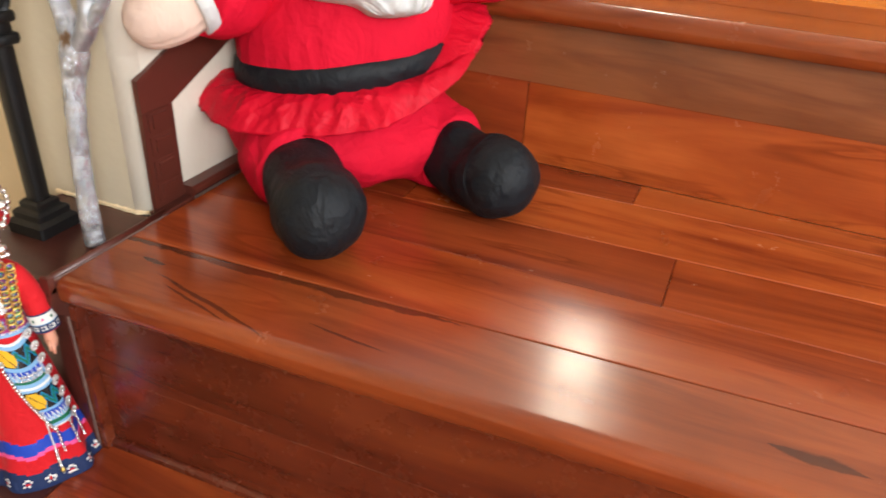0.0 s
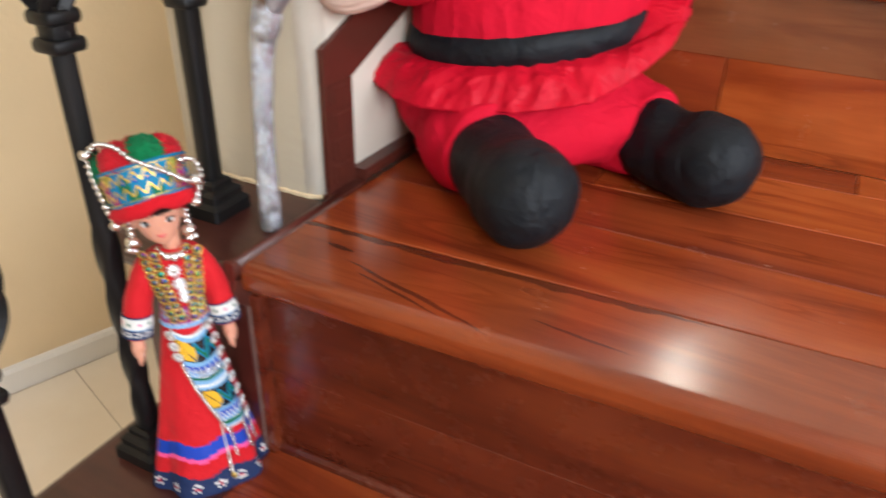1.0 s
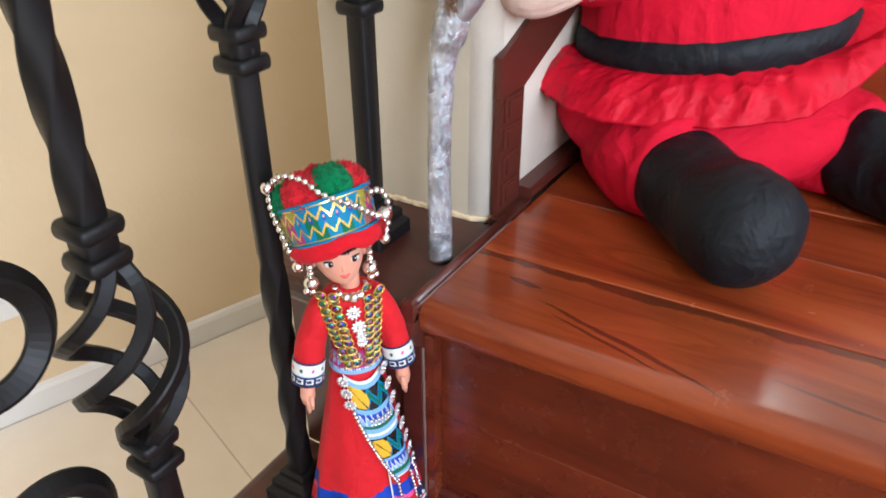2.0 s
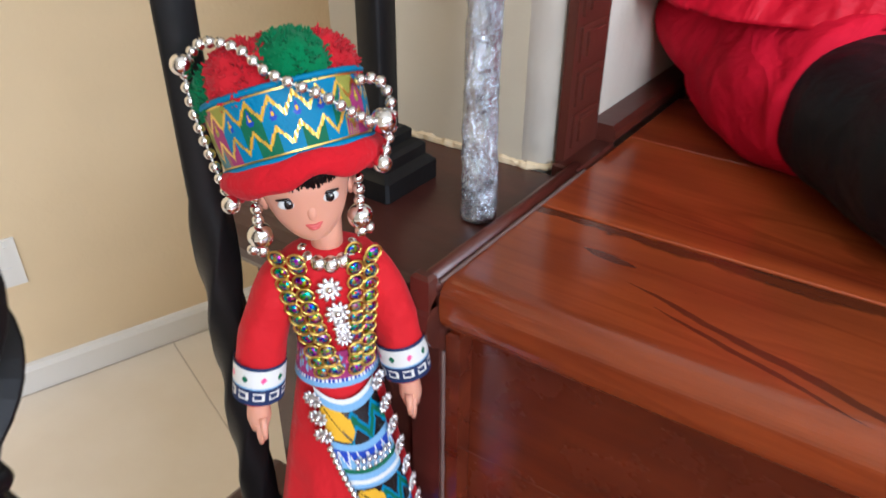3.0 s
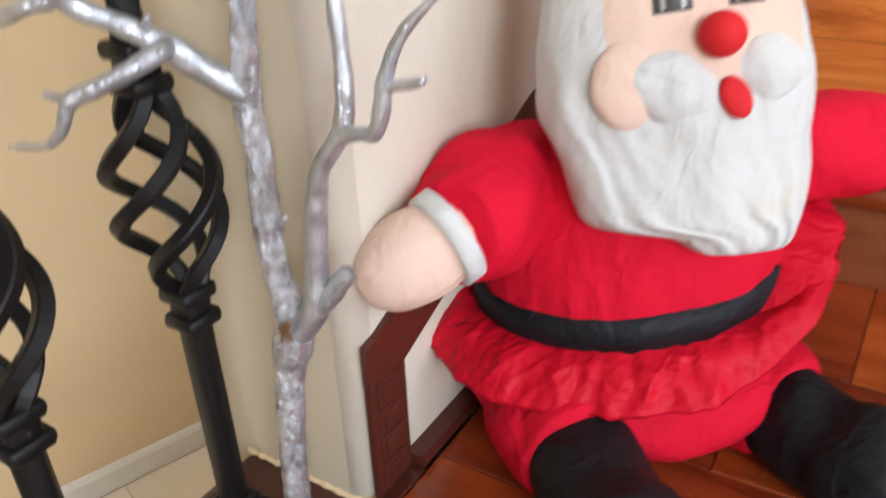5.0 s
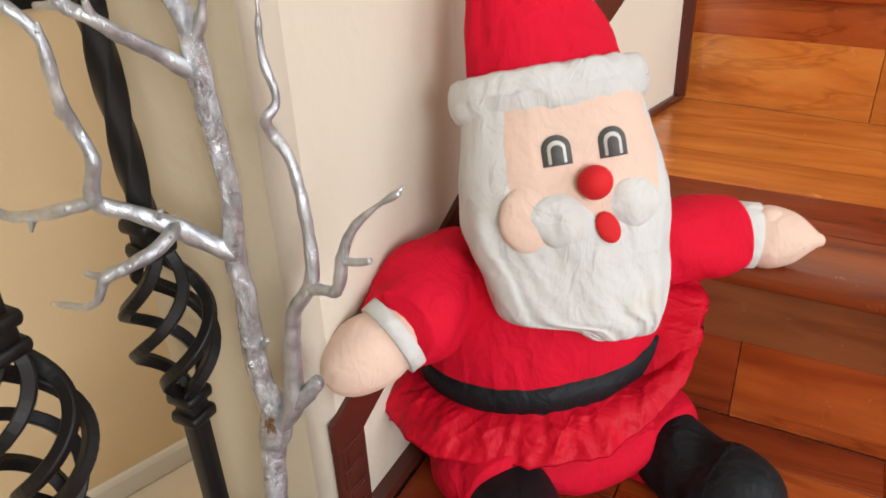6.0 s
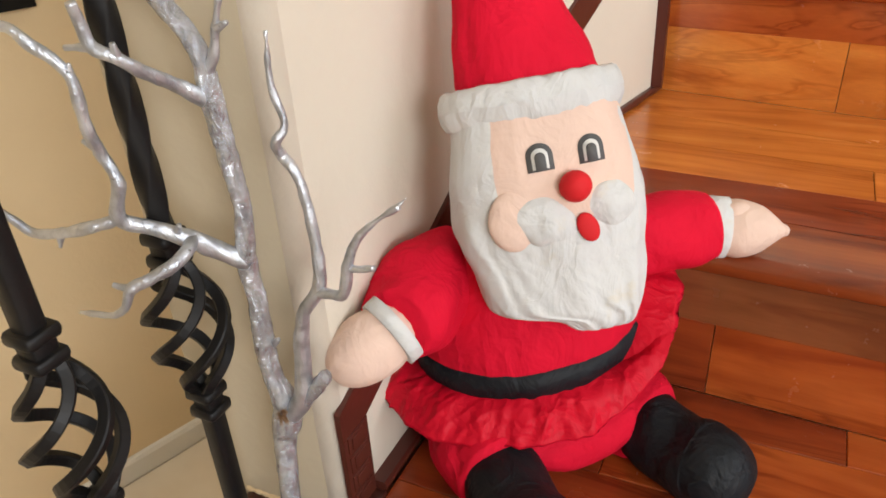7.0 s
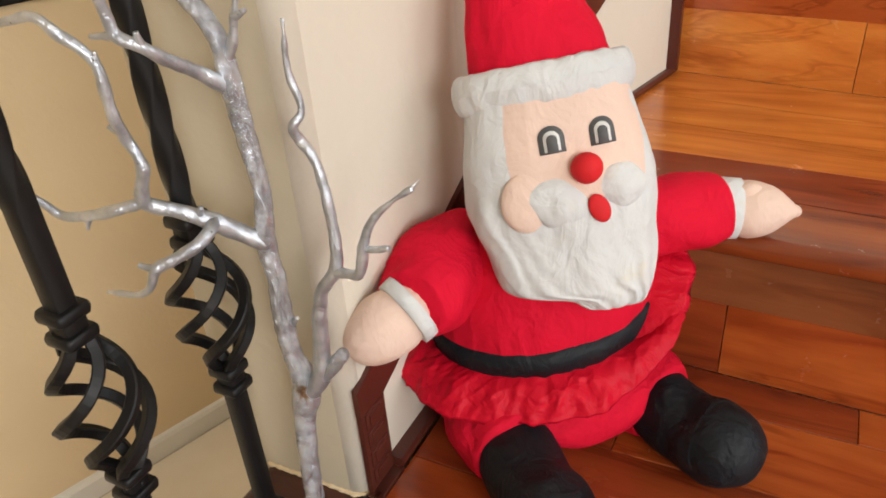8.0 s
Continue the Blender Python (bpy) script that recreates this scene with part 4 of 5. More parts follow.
    for j in range(41):
        h = -0.028 + 0.092 * j / 40
        left = -0.042 - 0.004 * math.sin(j / 40 * 3.1) - 0.012 * max(0.0, (0.0 - h) / 0.028) ** 1.5
        right = 0.0665 - 0.16 * max(0.0, 0.01 - h) - 0.05 * max(0.0, h)
        grid.append([face(left + (right - left) * i / 60, h, 0.0014 * min(1.0, 6 * min(i, 60 - i, j + 2) / 60)) for i in range(61)])
    loft(bm, grid, SKIN, wrap=False)
    G = 0.010
    # cheek
    blob(bm, face(-0.034, -0.022, -0.004), side * 0.019 - up * 0.012, up * 0.021 + side * 0.013, front * 0.008, SKIN, 32, 20, 0.0015, 40)
    # moustache
    blob(bm, H(-0.022 + G, -0.027, 0.050), side * 0.025 - up * 0.005, up * 0.021, front * 0.0110, WHITE, 56, 32, 0.0038, 50)
    blob(bm, H(0.027 + G, -0.021, 0.046), side * 0.022 - up * 0.003, up * 0.020, front * 0.0110, WHITE, 56, 32, 0.0038, 50)
    # nose and mouth
    blob(bm, H(0.002 + G, -0.003, 0.060), side * 0.0125, up * 0.0122, front * 0.0122, NOSE, 24, 16, 0.0006, 70)
    blob(bm, H(0.008 + G, -0.036, 0.056), side * 0.0085, up * 0.0118 - side * 0.002, front * 0.0035, NOSE, 20, 12, 0.0006, 70)
    # eyes: arched patches
    for a in (-0.0205 + G, 0.0195 + G):
        for mat, w, h0, h1, out in ((GREY, 0.0102, 0.012, 0.024, 0.0024), (EYEW, 0.0064, 0.0135, 0.0235, 0.0030), (GREY, 0.0042, 0.0120, 0.0225, 0.0036)):
            arch = [face(a - w, h0, out), face(a + w, h0, out)] + [face(a + w * math.cos(q), h1 + w * 0.9 * math.sin(q), out) for q in [math.pi * k / 10 for k in range(11)]]
            back = [p - front * 0.004 for p in arch]
            loft(bm, [back, arch], mat)
    # hat band and hat
    rings = []
    for k in range(13):
        q = 2 * math.pi * k / 12
        a, n, h = 0.068 + 0.008 * math.cos(q), 0.047 + 0.008 * math.cos(q), 0.0655 + 0.0165 * math.sin(q)
        rings.append([H(a * math.cos(t), h + 0.0016 * noise.noise(Vector((7 * math.cos(t), 7 * math.sin(t), 5))), n * math.sin(t)) + front * 0.003 * noise.noise(Vector((9 * math.cos(t), 9 * math.sin(t), q))) for t in [2 * math.pi * i / N for i in range(N)]])
    loft(bm, rings, WHITE, (False, False))
    rows = smooth_path([(0.002, 0.060, 0.074, 0.043), (-0.001, 0.056, 0.095, 0.040), (-0.007, 0.047, 0.125, 0.034), (-0.011, 0.035, 0.165, 0.026), (-0.014, 0.020, 0.205, 0.017), (-0.015, 0.007, 0.235, 0.008)], 5)
    loft(bm, [[H(a0 + a * math.cos(t), h, n * math.sin(t)) + SU * 0.004 * noise.noise(Vector((3 * math.cos(t), 3 * math.sin(t), h * 40))) for t in [2 * math.pi * i / N for i in range(N)]] for a0, a, h, n in rows], RED)
    ob = finish("plush_doll", bm, [SUIT_RED, SATIN_RED, BOOT_BLACK, PLUSH_WHITE, PLUSH_SKIN, NOSE_RED, EYE_GREY, EYE_WHITE])
    return tagged(ob, "stuffed cloth doll in red suit with white beard, seated", "doll")


plush_doll()

# ---- small costumed doll ----
DU, DF = Vector((0.65, 0.76, 0)), Vector((0.76, -0.65, 0))
DO = Vector((-0.506, 0.352, 0.0006))


def costume_doll():
    bm = bmesh.new()
    mats = [DOLL_RED, DOLL_BLUE, DOLL_PINK, DOLL_NAVY, DOLL_SKIN, DOLL_HAIR, DOLL_WHITE, DOLL_BEAD, DOLL_LACE, DOLL_GOLD, DOLL_GREEN, DOLL_TEAL, DOLL_MAGENTA, DOLL_YELLOW, DOLL_OLIVE, DOLL_SKY, YARN_RED, YARN_GREEN, FELT_RED, EYE_BLACK, LIP_RED, GLITTER]
    (RED, BLUE, PINK, NAVY, SKIN, HAIR, WHITE, BEAD, LACE, GOLD, GREEN, TEAL, MAGENTA, YELLOW, OLIVE, SKYB, YRED, YGREEN, FELT, BLACK, LIP, GLIT) = range(22)

    def D(a, b, c):
        return DO + DU * a + DF * b + SW * (c * 0.985)

    def patterned(grid, pick, wrap):
        """Skins a grid of points; pick gives each cell's cloth from its place in the pattern."""
        made = [[bm.verts.new(p) for p in r] for r in grid]
        rows, cols = len(made) - 1, len(made[0])
        for j in range(rows):
            for i in range(cols if wrap else cols - 1):
                k = (i + 1) % cols
                f = bm.faces.new((made[j][i], made[j][k], made[j + 1][k], made[j + 1][i]))
                f.material_index = pick((i + 0.5) / (cols if wrap else cols - 1), (j + 0.5) / rows)

    # skirt
    prof = smooth_path([(0.0, 0.043, 0.036), (0.004, 0.0435, 0.0365), (0.03, 0.038, 0.033), (0.06, 0.032, 0.028), (0.10, 0.025, 0.022), (0.135, 0.0185, 0.0165), (0.158, 0.0145, 0.0125), (0.166, 0.0140, 0.0120)], 5)

    def skirt(ang, z, off=0.0):
        for p, q in zip(prof, prof[1:]):
            if p[0] <= z <= q[0] + 1e-9:
                t = (z - p[0]) / (q[0] - p[0])
                a, b = p[1] + (q[1] - p[1]) * t, p[2] + (q[2] - p[2]) * t
                break
        k = 1 + 0.075 * max(0.0, 1 - z / 0.13) * math.sin(ang * 7 + 1.2 + 1.5 * math.sin(ang * 2)) * (0.7 + 0.3 * math.sin(ang * 3))
        return D((a * k + off) * math.cos(ang), (b * k + off) * math.sin(ang), z)

    cols = 144
    zs = [0.0, 0.002] + [0.166 * k / 84 for k in range(2, 85)]

    def hem(u, v):
        z = 0.166 * v
        wave = 0.002 * math.sin(u * 40)
        if z < 0.020 + wave:
            cu, cv = (u * 15) % 1 - 0.5, ((z / 0.019) % 1) - 0.5
            r = math.hypot(cu, cv * 1.2)
            if r < 0.09:
                return RED
            return WHITE if r < 0.24 and (math.atan2(cv, cu) * 5 / 6.283) % 1 < 0.62 else NAVY
        if 0.034 + wave < z < 0.0375 + wave:
            return PINK
        if 0.0375 + wave < z < 0.049 + wave:
            return BLUE
        return RED
    patterned([[skirt(2 * math.pi * i / cols, z) for i in range(cols)] for z in zs], hem, True)
    # patterned waistband
    patterned([[skirt(2 * math.pi * i / 200, z, 0.0012) for i in range(200)] for z in [0.147 + 0.0008 * k for k in range(22)]],
              lambda u, v: waist_pattern(u, v), True)

    # apron that runs down to one side
    def apron(u, v):
        z = 0.148 - 0.092 * v
        left, right = 2.25 - 1.15 * v ** 0.9, 0.80 - 0.34 * v
        return skirt(left + (right - left) * u, z - 0.006 * math.sin(math.pi * u) * (1 - v), 0.0022)

    def stripes(u, v):
        w = (v * 2.02) % 1
        if w < 0.07:
            return WHITE
        if w < 0.13:
            return SKYB
        if w < 0.56:
            q = (u * 2.2 + w * 0.6) % 1
            if u < 0.46 and abs(w - 0.33) < 0.19 and abs(u - 0.22) + abs(w - 0.33) < 0.31:
                return BLACK if abs((u - 0.22) * 1.2 - (w - 0.33)) < 0.018 else YELLOW
            zig = abs(((u * 3.0) % 1) - 0.5) * 0.5 + 0.16
            return TEAL if abs(w - zig) < 0.03 or abs(w - zig - 0.16) < 0.03 else (GREEN if abs(w - zig - 0.08) < 0.05 else BLACK)
        if w < 0.63:
            return SKYB
        if w < 0.86:
            zig = abs(((u * 7.0) % 1) - 0.5) * 0.4 + 0.66
            return WHITE if abs(w - zig) < 0.03 else (BLUE if w < zig else SKYB)
        return GREEN if w < 0.93 else SKYB
    patterned([[apron(i / 44, j / 70) for i in range(45)] for j in range(71)], stripes, False)

    def flower(c, r, out, upv=SW, petals=10):
        side = upv.cross(out).normalized()
        upn = out.cross(side)
        ball(bm, c + out * r * 0.25, r * 0.30, BEAD, 8, 6)
        blob(bm, c, side * r * 0.66, upn * r * 0.66, out * r * 0.10, LACE, 14, 6)
        for k in range(petals):
            a = 2 * math.pi * k / petals
            e = side * math.cos(a) + upn * math.sin(a)
            blob(bm, c + e * r * 0.72 + out * r * 0.1, e * r * 0.30, out.cross(e) * r * 0.20, out * r * 0.17, LACE, 6, 5)
        sweep(bm, [c + (side * math.cos(2 * math.pi * k / 12) + upn * math.sin(2 * math.pi * k / 12)) * r * 0.48 for k in range(13)], r * 0.10, LACE, 5)

    def outward(p):
        d = p - DO
        d.z = 0
        return d.normalized()

    for k in range(8):
        v = 0.02 + 0.135 * k
        p = apron(1.0, min(v, 0.99)) + outward(apron(1.0, min(v, 0.99))) * 0.002
        flower(p, 0.0048, outward(p))
    for k in range(3):
        p = apron(0.0, 0.05 + 0.09 * k) + outward(apron(0.0, 0.05)) * 0.002
        flower(p, 0.0044, outward(p))
    for k in range(22):
        p = apron(0.0, 0.30 + 0.70 * k / 21)
        ball(bm, p + outward(p) * 0.002, 0.0016, BEAD, 7, 5)
    for u0 in (0.05, 0.55, 0.95):
        for k in range(8):
            p = apron(u0, 1.0)
            p.z -= 0.0032 * k
            ball(bm, p + outward(p) * (0.002 + 0.0006 * k), 0.0014, BEAD, 7, 5)
    for k in range(7):
        p = apron(0.3 + 0.09 * k, 0.36)
        ball(bm, p + outward(p) * 0.0015, 0.0013, BEAD, 7, 5)
        p.z -= 0.004
        ball(bm, p + outward(p) * 0.0015, 0.0011, BEAD, 7, 5)
    # long cord with a gold end
    cord = [skirt(1.22, 0.075 - 0.004 * k, 0.003) for k in range(17)]
    sweep(bm, cord, 0.0006, WHITE, 5)
    for k in range(5):
        ball(bm, cord[10] - SW * 0.004 * k, 0.0018, BEAD, 8, 6)
    ball(bm, cord[15], (0.002, 0.002, 0.0028), GOLD, 8, 6)

    # jacket
    body = smooth_path([(0.0140, 0.0118, 0.150), (0.0142, 0.0122, 0.162), (0.0162, 0.0138, 0.176), (0.0178, 0.0150, 0.187), (0.0190, 0.0130, 0.197), (0.0170, 0.0108, 0.204), (0.0085, 0.0080, 0.2075)], 5)
    loft(bm, [[D(a * math.cos(t), b * math.sin(t), z) for t in [2 * math.pi * i / 40 for i in range(40)]] for a, b, z in body], RED)
    for s in (-1, 1):
        w = 0.86 if s > 0 else 1.0
        path = smooth_path([(s * 0.013, 0.0, 0.199, 0.0076), (s * 0.0195 * w, 0.001, 0.191, 0.0088), (s * 0.0260 * w, 0.003, 0.176, 0.0092), (s * 0.0300 * w, 0.005, 0.160, 0.0096), (s * 0.0325 * w, 0.006, 0.143, 0.0096)], 6)
        pts = [D(*p[:3]) for p in path]
        sweep(bm, pts, [float(p[3]) for p in path], RED, 28, rough=0.0009, freq=120)
        # cuffs: a pale flowered braid over a dark key pattern
        p0, p1 = D(s * 0.0300 * w, 0.0049, 0.1615), D(s * 0.0328 * w, 0.0062, 0.1440)
        ax = (p1 - p0).normalized()
        e1 = ax.orthogonal().normalized()
        e2 = ax.cross(e1)

        def cuff(u, v):
            if v < 0.10 or v > 0.93:
                return NAVY
            if v < 0.54:
                q = (u * 9) % 1
                if abs(v - 0.33) + abs(q - 0.5) * 0.5 < 0.10:
                    return [PINK, GREEN][int(u * 9) % 2]
                return WHITE
            if v < 0.60:
                return SKYB
            q, w = (u * 10) % 1, (v - 0.60) / 0.33
            if (0.12 < q < 0.82 and (0.15 < w < 0.3 or 0.7 < w < 0.85)) or (0.12 < q < 0.24 and 0.15 < w < 0.85) or (0.7 < q < 0.82 and 0.45 < w < 0.85):
                return WHITE
            return NAVY
        patterned([[p0.lerp(p1, j / 24) + (e1 * math.cos(2 * math.pi * i / 110) + e2 * math.sin(2 * math.pi * i / 110)) * 0.0103 for i in range(110)] for j in range(25)], cuff, True)
        # hand
        h0 = D(s * 0.0330 * w, 0.0062, 0.146)
        h1 = D(s * 0.0345 * w, 0.0085, 0.126)
        sweep(bm, [h0, h0.lerp(h1, 0.35), h0.lerp(h1, 0.7), h1], [0.0046, 0.0044, 0.0050, 0.0034], SKIN, 14)
        for k in range(4):
            c = h1 + DF * (0.0019 * (k - 1.5))
            sweep(bm, [c + SW * 0.005, c - SW * (0.002 + 0.001 * (k % 2)), c - SW * (0.0052 + 0.001 * (k % 2))], [0.0017, 0.0015, 0.0010], SKIN, 8)
        c = h1 + DF * 0.0035 - DU * s * 0.002
        sweep(bm, [c + SW * 0.008, c + SW * 0.003 + DF * 0.002, c - SW * 0.001 + DF * 0.0025], [0.0018, 0.0015, 0.0010], SKIN, 8)

    # neck, head
    sweep(bm, [D(0, 0.001, 0.200), D(0, 0.002, 0.226)], 0.0060, SKIN, 18)
    roll = 0.10
    hr, hu = (DU * math.cos(roll) + SW * math.sin(roll)), (SW * math.cos(roll) - DU * math.sin(roll))
    hc = D(-0.0058, 0.003, 0.2320)

    def F(a, b, c):
        return hc + hr * a + DF * b + hu * c
    rows = smooth_path([(0.0020, 0.0030, -0.0170, 0.0050), (0.0068, 0.0085, -0.0148, 0.0030), (0.0112, 0.0122, -0.0100, 0.0012), (0.0142, 0.0146, -0.0030, 0.0), (0.0155, 0.0158, 0.0050, 0.0), (0.0150, 0.0155, 0.0120, -0.001), (0.0110, 0.012, 0.0180, -0.001), (0.004, 0.005, 0.0205, -0.001)], 5)
    loft(bm, [[F(a * math.cos(t), b0 + b * math.sin(t), h) for t in [2 * math.pi * i / 48 for i in range(48)]] for a, b, h, b0 in rows], SKIN)
    blob(bm, F(0.0003, 0.0142, -0.0024), hr * 0.0018, DF * 0.0011, hu * 0.0036, SKIN, 18, 12)
    for s in (-1, 1):
        blob(bm, F(s * 0.0070, 0.0136, 0.0022), hr * 0.0034, DF * 0.0013, hu * 0.0021, WHITE, 14, 10)
        blob(bm, F(s * 0.0070 + 0.0002, 0.0142, 0.0022), hr * 0.0018, DF * 0.0010, hu * 0.0020, BLACK, 12, 8)
        ball(bm, F(s * 0.0070 + 0.0008, 0.0151, 0.0029), 0.0004, WHITE, 6, 5)
        sweep(bm, [F(s * 0.0070 + q * 0.0036, 0.0144 - 0.0022 * q * q * (0.8 + 0.2 * s * q), 0.0041 - 0.0010 * q * q + 0.0003 * s * q) for q in (-1, -0.5, 0, 0.5, 1)], [0.0003, 0.0005, 0.0006, 0.0006, 0.0004], BLACK, 6)
        sweep(bm, [F(s * (0.0070 + q * 0.0034), 0.0138 - 0.0013 * (q + 1), 0.0086 - 0.0006 * q * q) for q in (-1, 0, 1)], [0.00012, 0.0002, 0.00012], HAIR, 5)
        blob(bm, F(s * 0.0152, 0.0, -0.001), hr * 0.0018, DF * 0.003, hu * 0.0042, SKIN, 10, 8)
    for half, low, bow, thick in ((0.0034, -0.0080, 0.0011, 0.0008), (0.0026, -0.0089, 0.0014, 0.0008)):
        sweep(bm, [F(0.0002 + q * half, 0.0141 - 0.0012 * q * q, low + bow * q * q) for q in (-1, -0.6, -0.2, 0.2, 0.6, 1)], [0.0002, thick * 0.9, thick, thick, thick * 0.9, 0.0002], LIP, 10)
    # hair: back and fringe
    blob(bm, F(0, -0.0045, 0.004), hr * 0.0170, DF * 0.0165, hu * 0.0195, HAIR, 30, 20)
    rnd = random.Random(4)
    for k in range(80):
        q = -1 + 2 * k / 79
        a = 1.35 * q
        low = 0.0062 + 0.0024 * rnd.random() + 0.0010 * abs(q)
        pts = [F(0.0158 * math.sin(a), 0.0158 * math.cos(a), h) for h in (0.0175, 0.0140, low)]
        sweep(bm, pts, [0.0010, 0.0009, 0.0003], HAIR, 5)

    # hat, leaning back and to one side
    up = (SW * 0.90 - DF * 0.40 - DU * 0.17).normalized()
    fr = (DF - up * DF.dot(up)).normalized()
    ri = up.cross(fr) * -1
    if ri.dot(DU) < 0:
        ri = -ri
    oc = hc + hu * 0.0066 + DU * 0.0012

    def T(ang, r, h):
        """Round the hat from its front: angle, distance from its axis, height."""
        return oc + (fr * math.cos(ang) + ri * math.sin(ang)) * r + up * h

    n = 400
    patterned([[T(2 * math.pi * i / n, 0.0256 + 0.0018 * (j / 32) + 0.0008 * math.sin(math.pi * j / 32), 0.0055 + 0.0235 * j / 32) for i in range(n)] for j in range(33)],
              lambda u, v: hat_pattern(u, v), True)
    # inside and crown
    loft(bm, [[T(2 * math.pi * i / 60, r, h) for i in range(60)] for r, h in ((0.025, 0.006), (0.0268, 0.028), (0.024, 0.031), (0.012, 0.034), (0.002, 0.035))], FELT)
    for h, r, m in ((0.0060, 0.0262, TEAL), (0.0285, 0.0278, TEAL)):
        sweep(bm, [T(2 * math.pi * k / 60, r, h) for k in range(61)], 0.0011, m, 6)
    # felt brim, uneven
    rings = []
    for i in range(73):
        ang = 2 * math.pi * i / 72
        wob = 0.0012 * math.sin(ang * 5 + 1) + 0.0008 * math.sin(ang * 9)
        rings.append([T(ang, 0.0256 + 0.0034 * math.cos(q) + wob * 0.5, 0.0015 + 0.0052 * math.sin(q) + wob * (1 if math.sin(q) < 0 else 0)) for q in [2 * math.pi * k / 10 for k in range(10)]])
    loft(bm, rings, FELT, (False, False))
    # yarn tufts
    for ang, r, h, size, m in ((-1.40, 0.017, 0.031, 0.0130, YGREEN), (-0.60, 0.016, 0.033, 0.0140, YRED), (0.35, 0.015, 0.033, 0.0140, YGREEN), (1.20, 0.016, 0.032, 0.0130, YRED), (2.2, 0.015, 0.033, 0.013, YGREEN), (-2.4, 0.015, 0.033, 0.013, YRED), (-1.85, 0.021, 0.026, 0.009, YRED), (0.0, 0.002, 0.035, 0.013, YRED)):
        c = T(ang, r, h)
        blob(bm, c, DU * size * 0.92, DF * size * 0.92, SW * size * 0.92, m, 30, 20, 0.0022, 240)
        for k in range(900):
            d = Vector((rnd.gauss(0, 1), rnd.gauss(0, 1), rnd.gauss(0, 1))).normalized()
            q = Vector((rnd.gauss(0, 1), rnd.gauss(0, 1), rnd.gauss(0, 1))) * 0.0005
            sweep(bm, [c + d * size * 0.86, c + d * size * (0.95 + 0.07 * rnd.random()) + q], [0.0005, 0.0004], m, 3)

    # strings of silver beads
    def beads(points, size, every):
        path = [Vector(p) for p in smooth_path([tuple(p) for p in points], 24)]
        gone, last = every, path[0]
        for p in path:
            gone += (p - last).length
            last = p
            if gone >= every:
                ball(bm, p, size, BEAD, 12, 9)
                gone = 0.0
        sweep(bm, path[::4], 0.0004, WHITE, 4)
    beads([T(-1.15, 0.0280, -0.003), T(-1.30, 0.0288, 0.006), T(-1.38, 0.0295, 0.018), T(-1.40, 0.0300, 0.030), T(-1.25, 0.0290, 0.041), T(-0.85, 0.026, 0.047), T(-0.35, 0.026, 0.042), T(-0.08, 0.0285, 0.033), T(0.15, 0.0315, 0.027), T(0.42, 0.0318, 0.021), T(0.72, 0.0312, 0.014), T(0.95, 0.0310, 0.010), T(1.08, 0.0325, 0.008)], 0.0020, 0.0042)
    beads([T(0.95, 0.0315, 0.024), T(1.15, 0.0345, 0.023), T(1.28, 0.0355, 0.017), T(1.28, 0.0345, 0.009), T(1.15, 0.0325, 0.003), T(1.05, 0.030, -0.003)], 0.0020, 0.0042)
    ball(bm, T(1.08, 0.0335, 0.0095), 0.0044, BEAD, 20, 14)
    ball(bm, T(1.02, 0.030, -0.004), 0.0032, BEAD, 16, 12)
    ball(bm, T(-1.12, 0.029, -0.004), 0.0032, BEAD, 16, 12)
    ball(bm, T(-1.15, 0.0305, 0.043), 0.0036, BEAD, 16, 12)
    for s in (-1, 1):
        c = F(s * 0.0172, 0.004, -0.002)
        for dz, r in ((0.004, 0.0020), (-0.0005, 0.0023), (-0.0048, 0.0022), (-0.0112, 0.0048), (-0.0175, 0.0024), (-0.0165, 0.0022)):
            ball(bm, c + SW * dz + DU * (s * 0.0008 if dz != -0.0165 else s * 0.004), r, BEAD, 16, 11)
    # collar beads
    for k in range(7):
        a = -1.5 + 3.0 * k / 6
        ball(bm, D(0.0092 * math.sin(a), 0.001 + 0.0098 * math.cos(a), 0.2062 - 0.0028 * math.cos(a)), 0.0022 + 0.0014 * math.cos(a) ** 2, BEAD, 14, 10)

    # front of the jacket: medallions and gold chains
    def chest(a, z, off=0.0):
        for p, q in zip(body, body[1:]):
            if p[2] <= z <= q[2]:
                t = (z - p[2]) / (q[2] - p[2])
                w, d = p[0] + (q[0] - p[0]) * t, p[1] + (q[1] - p[1]) * t
                k = max(-0.76, min(0.76, a / w))
                return D(a, d * math.sqrt(1 - k * k) + off, z)
        return D(a, 0.012 + off, z)
    for a, z, r in ((-0.0018, 0.1955, 0.0050), (0.0005, 0.1855, 0.0050), (0.0018, 0.1775, 0.0036), (0.0022, 0.1718, 0.0036)):
        flower(chest(a, z, 0.0022), r, (DF * 0.95 + SW * 0.2).normalized())
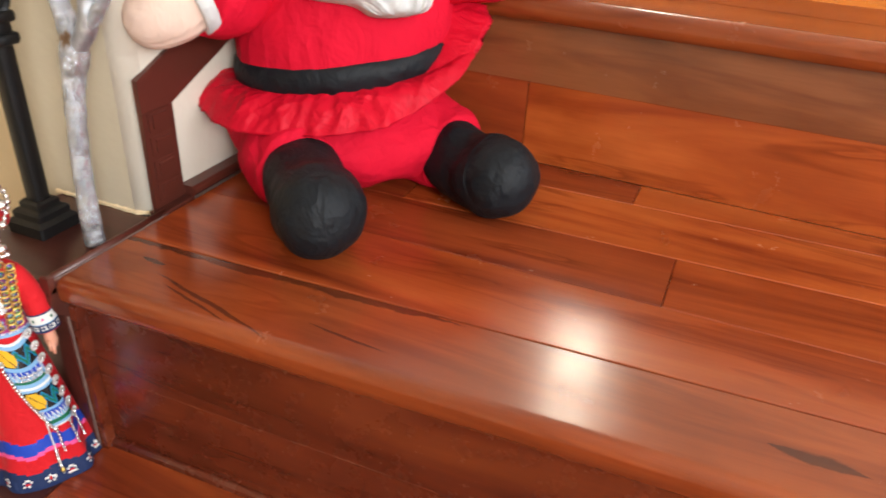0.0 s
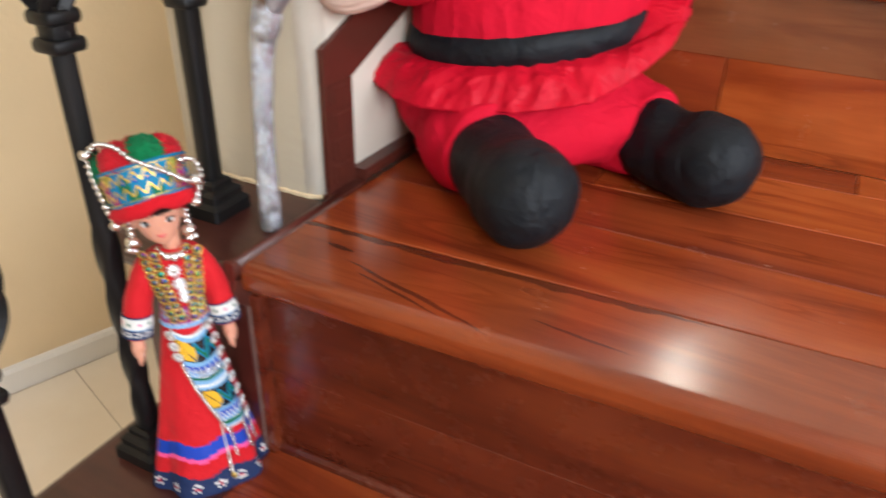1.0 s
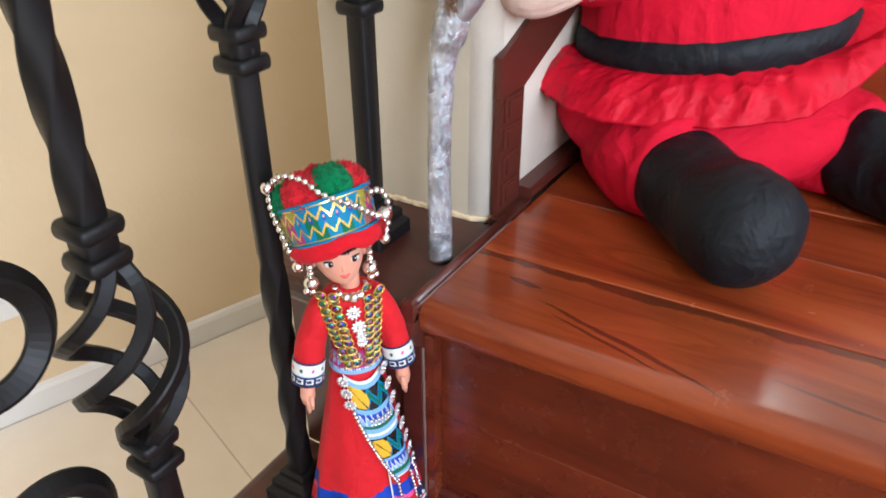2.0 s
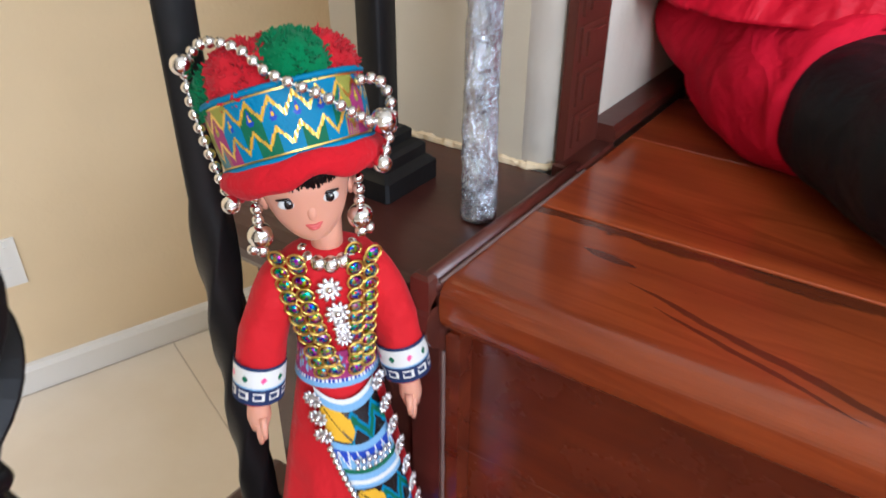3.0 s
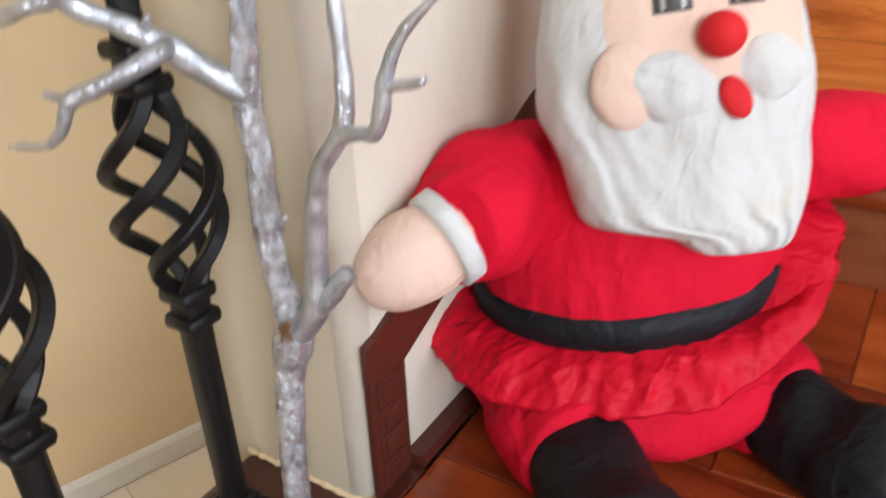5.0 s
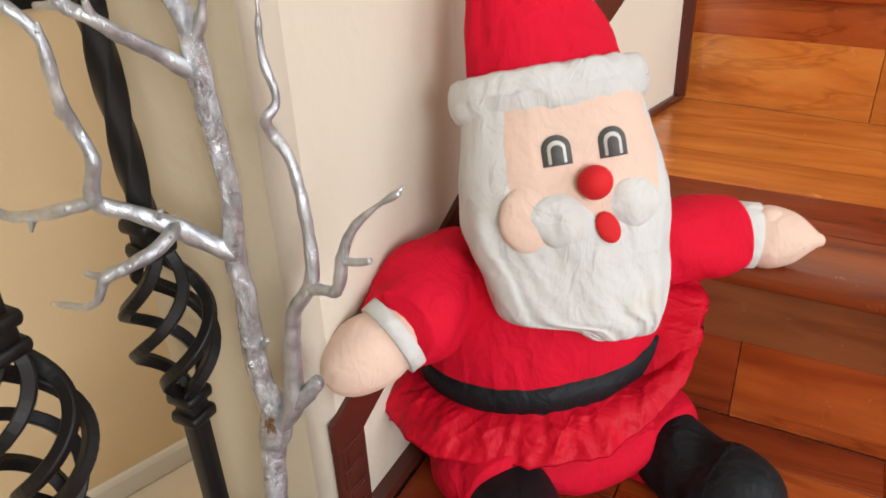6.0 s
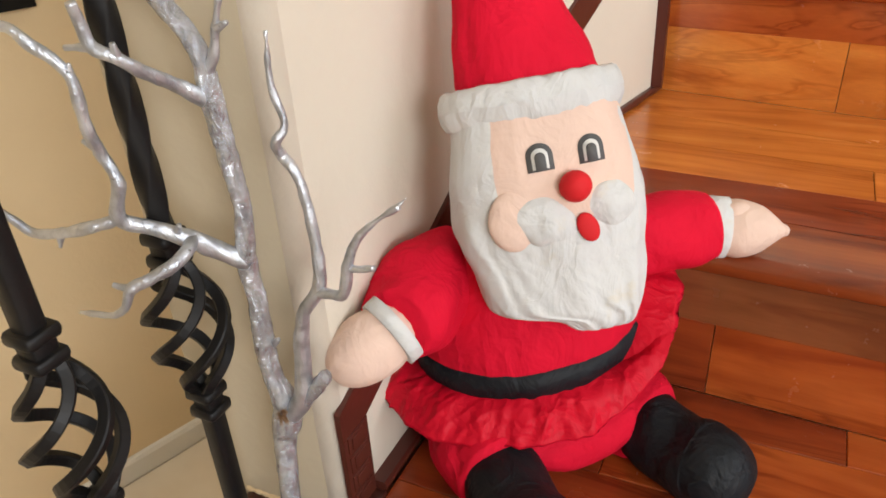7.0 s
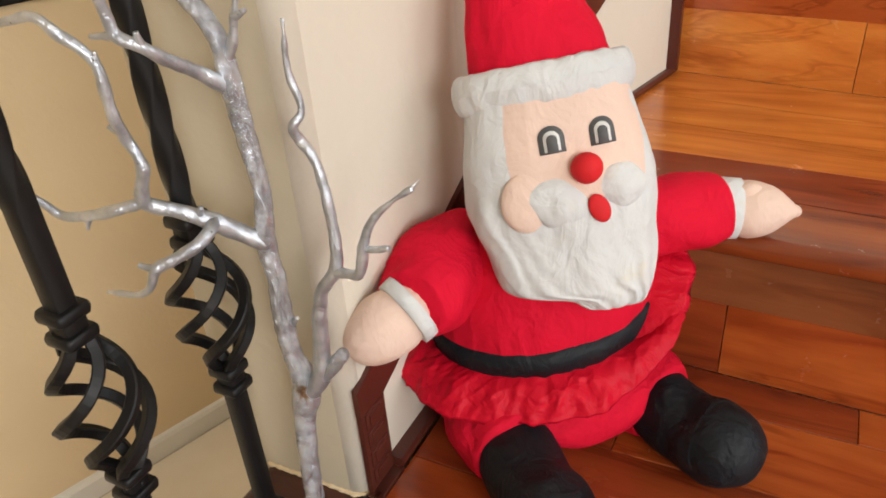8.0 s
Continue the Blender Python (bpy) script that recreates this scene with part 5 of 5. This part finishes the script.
    for s in (-1, 1):
        for k in range(11):
            t = k / 10
            z = 0.2075 - 0.0515 * t
            a = -0.0158 + 0.0112 * t ** 1.3 if s < 0 else 0.0122 - 0.0034 * t
            for col in (-1, 1):
                c = chest(a + col * 0.0033 * (1 - 0.25 * t), z + 0.0008 * col, 0.0022 if t < 0.8 else 0.0042)
                o = ((c - D(0, 0, c.z)).normalized() + DF * 1.2).normalized()
                sd = SW.cross(o).normalized()
                sweep(bm, [c + sd * (0.0033 * math.cos(q)) + SW * (0.0030 * math.sin(q)) for q in [2 * math.pi * j / 12 for j in range(13)]], 0.00046, GOLD, 6)
                blob(bm, c - o * 0.0003, sd * 0.0026, SW * 0.0024, o * 0.0011, GLIT, 8, 6)
    ob = finish("costume_doll", bm, mats)
    return tagged(ob, "small plastic doll in red embroidered costume with beaded hat", "doll")


def waist_pattern(u, v):
    """Woven sash: small flowers over a dotted blue border."""
    MAGENTA, SKYB, WHITE, BLUE, OLIVE, PINK = 12, 15, 6, 1, 14, 2
    if v < 0.12:
        return SKYB
    if v < 0.26:
        return WHITE if (u * 60) % 1 < 0.5 else BLUE
    q, r = (u * 22) % 1 - 0.5, (v - 0.62) * 1.5
    d = math.hypot(q, r)
    k = int(u * 22) % 3
    if d < 0.16:
        return OLIVE
    if d < 0.42 and (math.atan2(r, q) * 4 / 6.283) % 1 < 0.6:
        return (SKYB, PINK, SKYB)[k]
    return MAGENTA


def hat_pattern(u, v):
    """Woven ribbon: gold zigzags on blue, with green, magenta and olive fields."""
    GOLD, GREEN, TEAL, MAGENTA, YELLOW, OLIVE, SKYB, BLUE = 9, 10, 11, 12, 13, 14, 15, 1
    if v < 0.05 or v > 0.95:
        return TEAL
    if v < 0.085 or v > 0.915:
        return GOLD
    n = int(u * 22)
    q = (u * 22) % 1
    tri = abs(q - 0.5) * 2
    up, low = 0.84 - 0.24 * tri, 0.44 - 0.24 * tri
    front = abs(((u + 0.5) % 1) - 0.5) < 0.115
    stitch = (u * 260) % 1 < 0.4
    if abs(v - up) < 0.040 or abs(v - low) < 0.040:
        return GOLD if stitch or not front else YELLOW
    if low < v < up:
        m = abs(v - (up + low) / 2) * 1.5 + abs(q - 0.5)
        if m < 0.07:
            return YELLOW
        if m < 0.17:
            return BLUE if front else OLIVE
        return [TEAL, TEAL, GREEN][n % 3] if front else [MAGENTA, TEAL, OLIVE][n % 3]
    side = int(u * 22 + 0.5) + 2 * (v > up)
    if not front and stitch and (u * 130) % 1 < 0.5:
        return OLIVE
    return [TEAL, GREEN, TEAL, TEAL][side % 4] if front else [MAGENTA, OLIVE, TEAL, MAGENTA][side % 4]


costume_doll()
